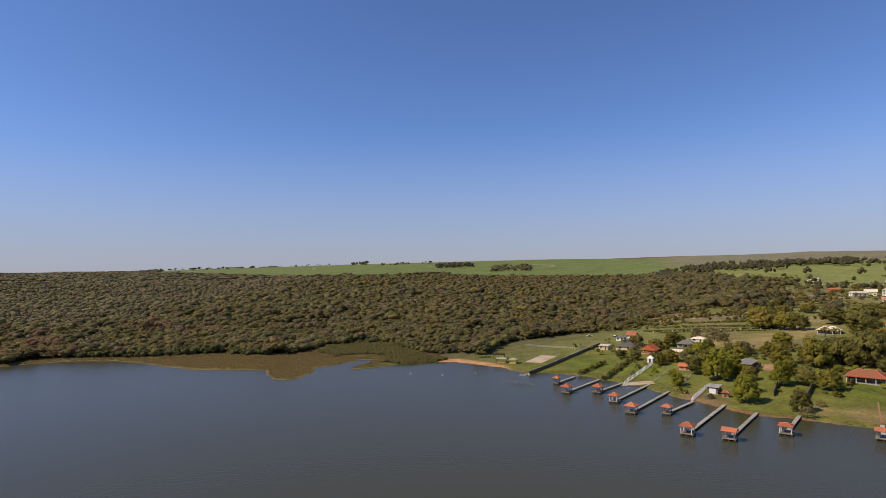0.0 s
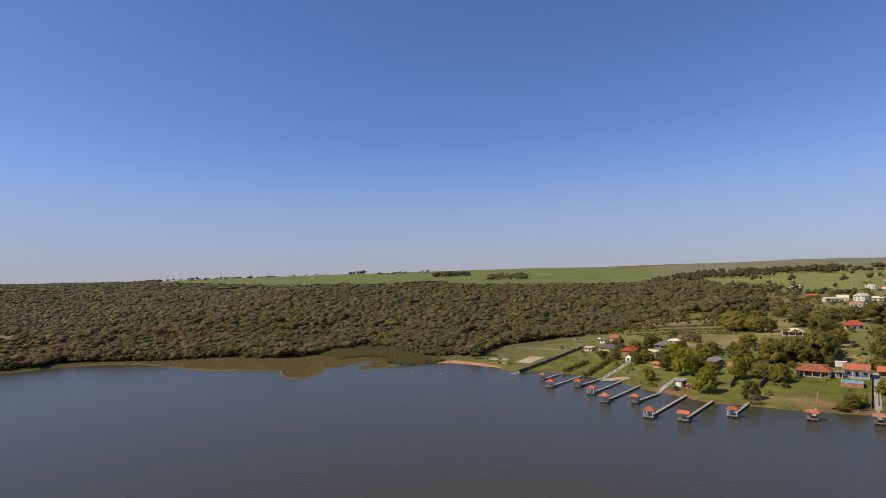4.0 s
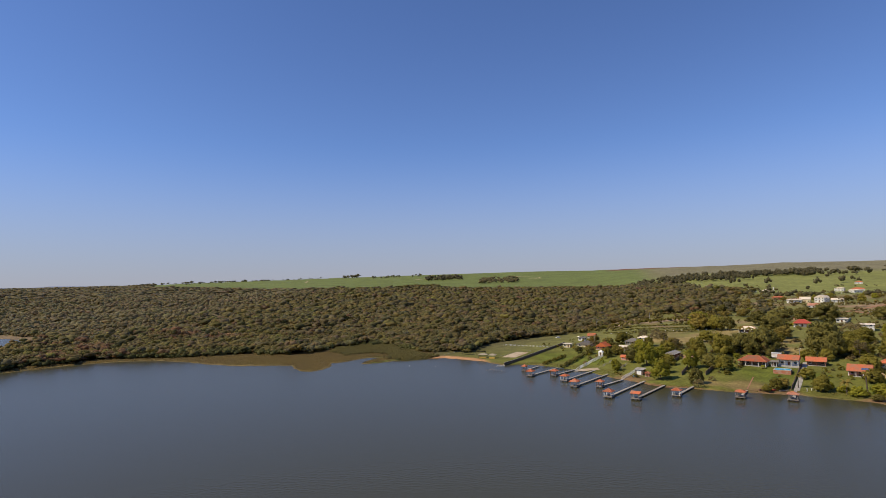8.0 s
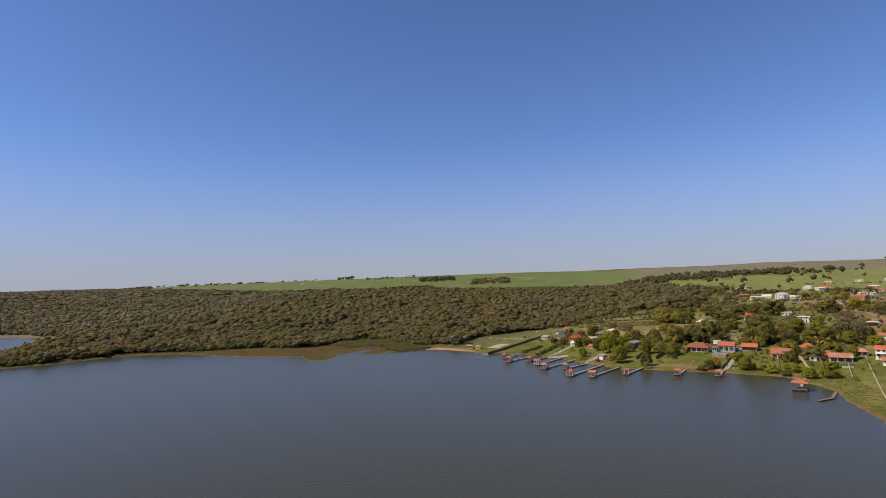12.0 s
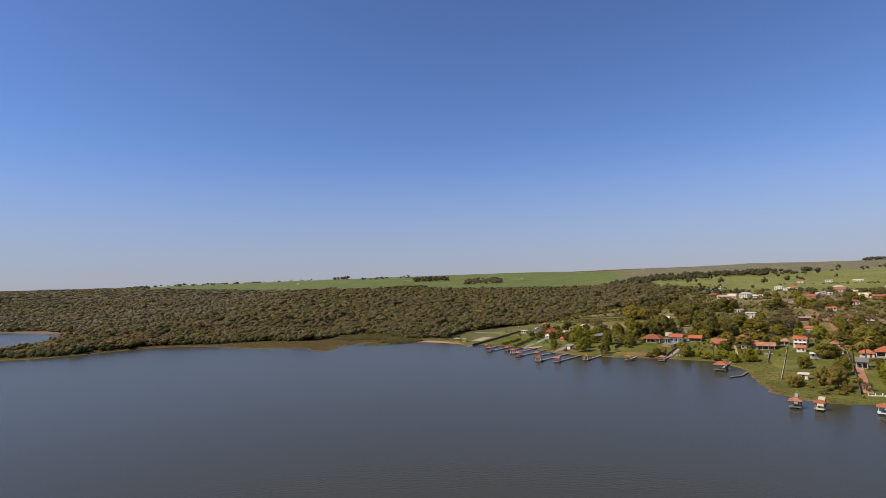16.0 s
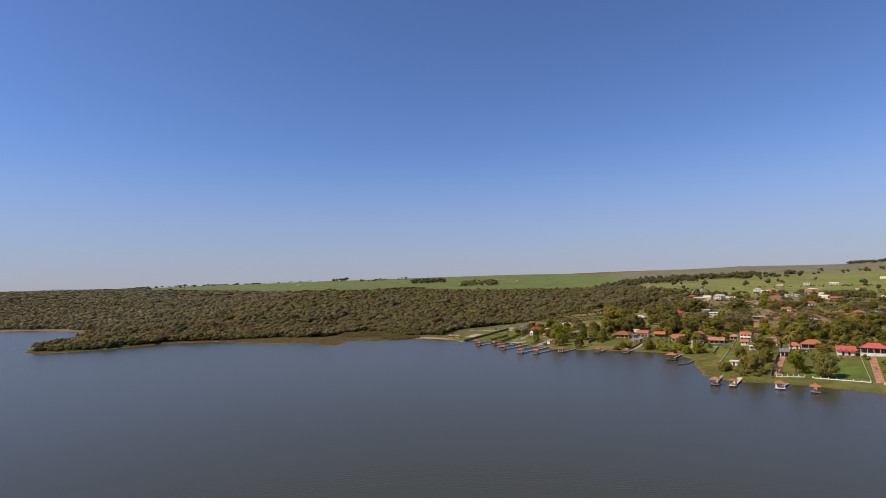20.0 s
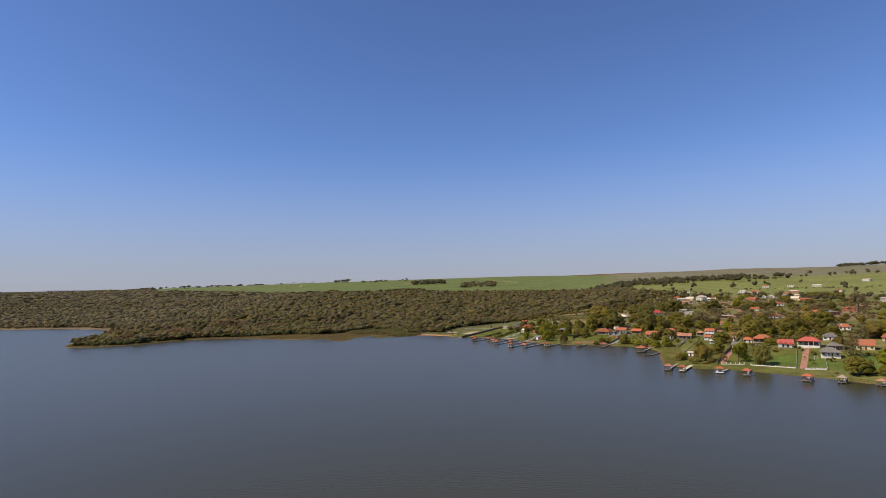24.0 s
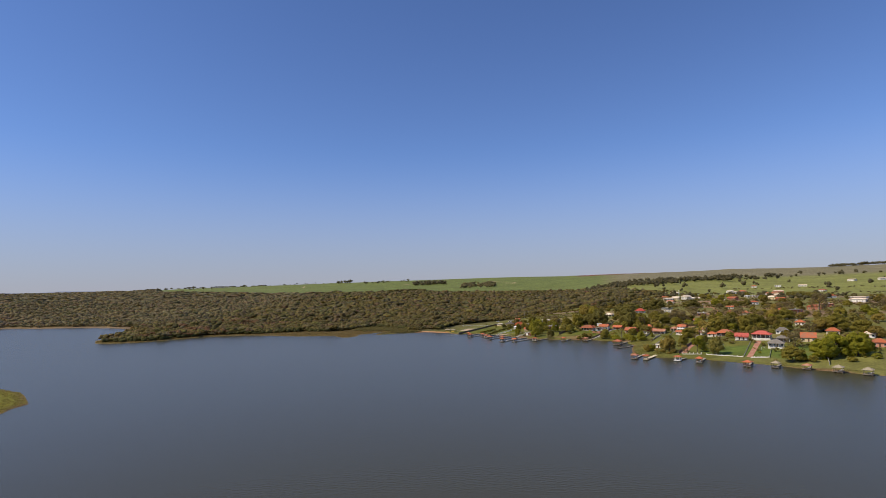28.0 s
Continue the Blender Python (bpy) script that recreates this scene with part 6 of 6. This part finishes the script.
tree(158.7, 18.5, 3.0, 10.5, "Y", label="golden-leaved tree on a tall bare trunk above the lawn", bare=0.45)
for x, y, r, h, key in ((137, 36, 2.2, 5.5, "o"), (146, 34, 2.6, 8.0, "o"), (149, 36, 2.4, 7.5, "m"), (143, 41, 1.8, 4.0, "l")):
    tree(x, y, r, h, key, label="bushy young tree on the grassy bank")

for x, y, r, h in ((312, 254, 4.6, 7.5), (319, 253, 5.0, 8.0), (326, 253, 4.4, 6.5), (332.5, 252, 4.6, 7.0), (481, 403, 5.5, 8.5), (479, 392, 6.0, 9.5), (477, 380, 5.6, 9.0), (474, 368, 6.2, 10.0), (471, 355, 5.4, 8.5), (468, 341, 6.0, 9.0), (407, 345, 4.8, 6.5), (414, 350, 4.2, 6.0), (421, 342, 4.6, 6.2)):
    tree(x, y, r, h, "d", "hedgerow trees", "dark green hedgerow tree on the hillside meadow")

garden_rng, garden_trees = random.Random(77), []
GARDEN_HOUSES = [o for o in bpy.data.objects if o.get("category") == "house" and o.location.x < 220]
for i in range(400):
    x, y = garden_rng.uniform(88, 160), garden_rng.uniform(178, 275)
    d = float(shore_distance(np.array([x]), np.array([y]))[0])
    if d < 34 or d > 74 or (x > 138 and y > 232):
        continue
    if min(math.hypot(x - o.location.x / K, y - o.location.y / K) for o in GARDEN_HOUSES) < 5.5:
        continue
    if any(math.hypot(x - a, y - b) < 4.6 for a, b in garden_trees):
        continue
    garden_trees.append((x, y))
    r = garden_rng.uniform(1.8, 3.6)
    tree(x, y, r, r * garden_rng.uniform(1.6, 2.3), garden_rng.choice("mmddoyl"), "garden trees")
    if len(garden_trees) > 30:
        break

# ---- looser growth on the slope behind the gardens ----
shrub_rng = random.Random(31)
SHRUBS = []
for key, mat in (("dark green", M_LEAF_DARK), ("green", M_LEAF), ("light green", M_LEAF_LIME), ("olive", M_LEAF_OLIVE), ("dry brownish", M_LEAF_DRY)):
    for i in range(2):
        me = leaf_cloud(shrub_rng, 16, 240, 0.15)
        me.materials.append(mat)
        SHRUBS.append((key, me))


def shrub(x, y, r, h):
    key, me = shrub_rng.choice(SHRUBS)
    x, y = x * K, y * K
    ob = new("garden_shrub", me)
    ob.matrix_world = Matrix.LocRotScale((x, y, ground_at(x, y) - 0.15 * h), Euler((0, 0, shrub_rng.uniform(0, 6))), (r, r * shrub_rng.uniform(0.8, 1.2), h * 0.55))
    return tagged(ob, "rounded " + key + " garden shrub on the grass", "shrub", "garden shrubs")


HOUSES = [o for o in bpy.data.objects if o.get("category") == "house"]
near_houses = [o for o in HOUSES if o.location.x < 330]
shrubs = []
for i in range(6000):
    x, y = shrub_rng.uniform(60, 270), shrub_rng.uniform(-60, 300)
    xa, ya = np.array([x]), np.array([y])
    d = float(shore_distance(xa, ya)[0])
    if d < 5 or d > 85 or float(village_side(xa, ya)[0]) < 0.6:
        continue
    clear = min(math.hypot(x - o.location.x / K, y - o.location.y / K) for o in near_houses)
    if clear < 3.5 or (clear > 12 and shrub_rng.random() < 0.85) or any(math.hypot(x - a, y - b) < 2.2 for a, b in shrubs):
        continue
    # they stand in rows along the lots' lines, with a few strays
    if abs((x * 0.79 - y * 0.62 + 400) % 9.0 - 4.5) > 1.2 and shrub_rng.random() < 0.75:
        continue
    shrubs.append((x, y))
    r = shrub_rng.uniform(0.7, 1.9)
    shrub(x, y, r, r * shrub_rng.uniform(1.0, 1.9))
    if len(shrubs) >= 210:
        break
slope_rng = random.Random(5)
placed = []
for i in range(5000):
    x, y = slope_rng.uniform(110, 520), slope_rng.uniform(-60, 520)
    xa, ya = np.array([x]), np.array([y])
    d = float(shore_distance(xa, ya)[0])
    if d < 70 or float(village_side(xa, ya)[0]) < 0.6:
        continue
    if any(math.hypot(x - o.location.x / K, y - o.location.y / K) < 8 for o in HOUSES) or any(math.hypot(x - a, y - b) < (8.5 if d < 130 else 12) for a, b in placed):
        continue
    if y > 232 and x < 212 and d > 60 and slope_rng.random() < 0.93:
        continue
    if math.hypot(x - 275, y - 250) < 24 or (330 < x < 470 and 285 < y < 420 and slope_rng.random() < 0.85):
        continue
    open_ground = float(wobble(xa, ya, 38, 8.0)[0])
    if open_ground > 0.12 and slope_rng.random() < 0.88:
        continue
    if d > 190 and slope_rng.random() < 0.25:
        continue
    placed.append((x, y))
    r = slope_rng.uniform(2.2, 5.2)
    tree(x, y, r, r * slope_rng.uniform(1.3, 2.0), slope_rng.choice("mmdyyool"), "slope trees")
    if len(placed) > 300:
        break


# ---- far groves and hedges ----
def grove(name, label, spots, temps, mat, seed, category="trees"):
    """Many small far trees in one mesh. spots: x, y, radius, height."""
    rng = np.random.default_rng(seed)
    p = np.array(spots, float)
    z = ground_height(p[:, 0], p[:, 1])
    v, f = scatter(temps, np.stack([p[:, 0], p[:, 1], z + p[:, 3] * 0.5], -1), p[:, 2], p[:, 3] * 0.62, rng)
    me = mesh_from(name, v * K, f)
    me.materials.append(mat)
    return tagged(new(name, me), label, category, kind="stuff")


def polar(phi, r):
    a = radians(phi)
    return r * math.sin(a), r * math.cos(a) - 294


def patch(n, phi0, phi1, r0, r1, rad, h, seed):
    rng = random.Random(seed)
    out = []
    for i in range(n):
        x, y = polar(rng.uniform(phi0, phi1), rng.uniform(r0, r1))
        k = rng.uniform(0.7, 1.25)
        out.append((x, y, rad * k, h * k * rng.uniform(0.85, 1.15)))
    return out


M_FAR = foliage("far_leaf", (0.215, 0.190, 0.088), (0.260, 0.220, 0.110), spread=0.25, per="island", scale=0.3)
M_FAR_DARK = foliage("far_dark_leaf", (0.150, 0.136, 0.070), (0.190, 0.168, 0.088), spread=0.2, per="island", scale=0.3)
grove("field_copse", "grey-green copse standing in the crop field", patch(120, 4.6, 8.0, 1970, 2150, 7, 9, 1), crown_mid, M_FAR, 1)
grove("ridge_grove", "dark grove of tall trees on the ridge", patch(130, -0.4, 2.9, 2170, 2320, 6.5, 11, 2), crown_mid, M_FAR_DARK, 2)
grove("ridge_grove", "dark round trees on the skyline", patch(16, -8.6, -6.6, 2600, 2680, 7, 11, 3), crown_mid, M_FAR_DARK, 3)
grove("ridge_trees", "scattered small trees along the ridge", patch(26, -5.5, -0.5, 2450, 2600, 4.5, 7, 4) + patch(50, -22, -8, 2850, 3050, 5, 7, 5) + patch(60, -26, -15, 3150, 3300, 8, 9, 6), crown_mid, M_FAR_DARK, 4)
grove("hill_grove", "dark grove on the skyline above the pasture", patch(150, 37.6, 44, 2090, 2140, 4.5, 8, 7), crown_rich, M_FAR_DARK, 5)
grove("tree_belt", "brown-grey belt of trees beyond the pasture", patch(240, 17.0, 25.5, 1330, 1540, 5.0, 9, 8) + patch(130, 24, 30, 1440, 1530, 5.2, 10, 15) + patch(34, 29, 34, 1480, 1620, 6.5, 10, 13) + patch(22, 33, 42, 1600, 1760, 5, 8, 9), crown_rich, M_FAR_DARK, 6)
grove("tree_belt", "scrubby woods in the shallow valley", patch(320, 14, 21, 1000, 1360, 4.5, 7, 10), crown_mid, M_FAR, 7)
grove("pasture_trees", "single dark trees dotted over the pasture", patch(26, 22, 42, 1020, 1480, 4.6, 10, 11) + patch(20, 24, 42, 830, 1010, 4.0, 7, 12) + patch(26, 33, 42, 700, 900, 3.6, 6, 14), crown_rich, M_FAR_DARK, 8)
grove("pasture_scrub", "low bushes along the field lines", patch(60, 26, 42, 960, 1040, 2.2, 2.6, 16) + patch(50, 30, 42, 1180, 1215, 2.2, 2.4, 17), crown_mid, M_FAR, 9)


def hedge_row(points, r, h, seed, mat, label):
    rng = random.Random(seed)
    spots = []
    for (x0, y0), (x1, y1) in zip(points, points[1:]):
        n = int(math.hypot(x1 - x0, y1 - y0) / (r * 0.9)) + 1
        for i in range(n):
            spots.append((x0 + (x1 - x0) * i / n + rng.uniform(-0.3, 0.3), y0 + (y1 - y0) * i / n + rng.uniform(-0.3, 0.3), r * rng.uniform(0.7, 1.3), h * rng.uniform(0.7, 1.3)))
    return grove("hedge", label, spots, crown_mid, mat, seed, "hedge")


DARK_HEDGE = "clipped dark green hedge row"
hedge_row([(64, 205), (93, 246)], 0.9, 1.9, 21, M_LEAF_DARK, "shaggy green hedge between two lawns")
hedge_row([(57, 216), (72, 232)], 0.9, 1.6, 22, M_LEAF, "loose row of low shrubs on the lawn")
hedge_row([(128, 318), (190, 300)], 1.0, 1.2, 23, M_LEAF_DARK, DARK_HEDGE)
hedge_row([(118, 308), (180, 292)], 1.0, 1.0, 24, M_LEAF_DARK, DARK_HEDGE)
hedge_row([(124, 300), (176, 284)], 0.8, 0.9, 27, M_LEAF_DARK, DARK_HEDGE)
hedge_row([(132, 330), (200, 318)], 0.9, 1.2, 28, M_LEAF, "row of young bushes across the field")
hedge_row([(110, 330), (150, 345), (200, 350)], 1.6, 2.4, 25, M_LEAF, "line of low bushes along the dirt road")
hedge_row([(212, 262), (236, 270)], 1.2, 2.0, 26, M_LEAF_LIME, "light green garden hedge")


def slope_scrub(name, label, mat, seed, n, patchy, rad):
    """Low bushes strewn over the slope behind the lots."""
    rng = np.random.default_rng(seed)
    x, y = rng.uniform(90, 560, n), rng.uniform(-70, 560, n)
    d = shore_distance(x, y)
    sel = (d > 48) & (d < 330) & (village_side(x, y) > 0.5) & (wobble(x, y, 17, seed * 1.3) + 0.5 * wobble(x, y, 6, seed) > patchy)
    sel &= ~((y > 232) & (x < 212) & (y < 318))
    for o in HOUSES:
        sel &= np.hypot(x - o.location.x / K, y - o.location.y / K) > 7
    spots = [(a, b, rad * k, rad * k * 1.4) for a, b, k in zip(x[sel], y[sel], rng.uniform(0.5, 1.4, int(sel.sum())))]
    return grove(name, label, spots, crown_mid, mat, seed, "bushes")


M_SCRUB_GREEN = foliage("slope_scrub_leaf", (0.220, 0.187, 0.054), (0.281, 0.224, 0.080), spread=0.3, per="island", scale=0.9, relief=0.3)
M_SCRUB_DRY = foliage("slope_dry_scrub_leaf", (0.251, 0.185, 0.083), (0.209, 0.166, 0.072), spread=0.3, per="island", scale=0.9, relief=0.3)
def margin_scrub(name, label, mat, seed, n, rad):
    """Bushes and small trees that thin out away from the thicket."""
    rng = np.random.default_rng(seed)
    x, y = rng.uniform(60, 500, n), rng.uniform(320, 820, n)
    out = polygon_distance(x, y, THICKET)
    sel = (out > -25) & (rng.uniform(0, 1, n) < np.exp(-np.maximum(out, 0) / 26)) & (village_side(x, y) > 0.2)
    for o in HOUSES:
        sel &= np.hypot(x - o.location.x / K, y - o.location.y / K) > 9
    k = rng.uniform(0.5, 1.5, int(sel.sum()))
    return grove(name, label, list(zip(x[sel], y[sel], rad * k, rad * k * rng.uniform(1.1, 1.8, len(k)))), crown_fine, mat, seed, "bushes")


margin_scrub("margin_bushes", "olive-green bushes thinning out beyond the woods", M_SCRUB_GREEN, 61, 5200, 2.0)
margin_scrub("margin_scrub", "dry grey-brown scrub at the edge of the woods", M_SCRUB_DRY, 62, 3000, 1.8)
margin_scrub("margin_trees", "small dark trees scattered at the edge of the woods", M_FAR_DARK, 63, 900, 3.4)
slope_scrub("slope_bushes", "olive bushes strewn over the slope", M_SCRUB_GREEN, 51, 9000, 0.05, 1.5)
slope_scrub("dry_bushes", "dry brownish bushes strewn over the slope", M_SCRUB_DRY, 52, 5500, 0.3, 1.4)


# ---- reeds on the marsh and rough grass along the banks ----
M_REED = foliage("reed_blades", (0.290, 0.212, 0.094), (0.225, 0.172, 0.072), (0.250, 0.194, 0.075), spread=0.3, per="island", scale=0.6)
M_BANK_GRASS = foliage("bank_grass", (0.235, 0.222, 0.056), (0.280, 0.235, 0.078), spread=0.3, per="island", scale=0.6)


def tufts(name, label, xs, ys, keep, size, height, mat, seed):
    """Tufts of a few upright blades each, in one mesh."""
    rng = np.random.default_rng(seed)
    px, py = xs[keep], ys[keep]
    pz = ground_height(px, py)
    blade_v, blade_f = [], []
    for i in range(5):
        a = i * 1.256
        c, s = math.cos(a), math.sin(a)
        k = len(blade_v)
        blade_v += [(c * 0.5 - s * 0.35, s * 0.5 + c * 0.35, -0.1), (c * 0.5 + s * 0.35, s * 0.5 - c * 0.35, -0.1), (c * 0.9, s * 0.9, 0.75 + 0.25 * (i % 2))]
        blade_f.append((k, k + 1, k + 2))
    temps = [(np.array(blade_v, float), np.array(blade_f))]
    n = len(px)
    v, f = scatter(temps, np.stack([px, py, pz], -1), size * rng.uniform(0.6, 1.4, n), height * rng.uniform(0.5, 1.4, n), rng)
    me = mesh_from(name, v * K, f)
    me.materials.append(mat)
    return tagged(new(name, me), label, "grass", kind="stuff")


g_rng = np.random.default_rng(3)
mx, my = g_rng.uniform(-300, 0, 60000), g_rng.uniform(205, 345, 60000)
md = shore_distance(mx, my)
tufts("reeds", "tall tan reeds and rushes on the marshy bank", mx, my, (md > 1.6) & (md < 50 + 6 * wobble(mx, my, 9)) & (village_side(mx, my) < 0.4), 0.9, 0.42, M_REED, 1)
bx_, by_ = g_rng.uniform(30, 215, 90000), g_rng.uniform(-80, 225, 90000)
bd = shore_distance(bx_, by_)
rough = np.where((by_ < 110) & (by_ > 20), 18, 6.0) + 7 * wobble(bx_, by_, 9)
tufts("rough_grass", "rough olive grass along the water's edge", bx_, by_, (bd > 1.2) & (bd < rough), 0.4, 0.15, M_BANK_GRASS, 2)
ix, iy = g_rng.uniform(-245, -140, 9000), g_rng.uniform(-105, -25, 9000)
tufts("rough_grass", "yellow-green grass on the low islet", ix, iy, (shore_distance(ix, iy) > 0.8) & (shore_distance(ix, iy) < 9), 0.5, 0.35, M_BANK_GRASS, 3)
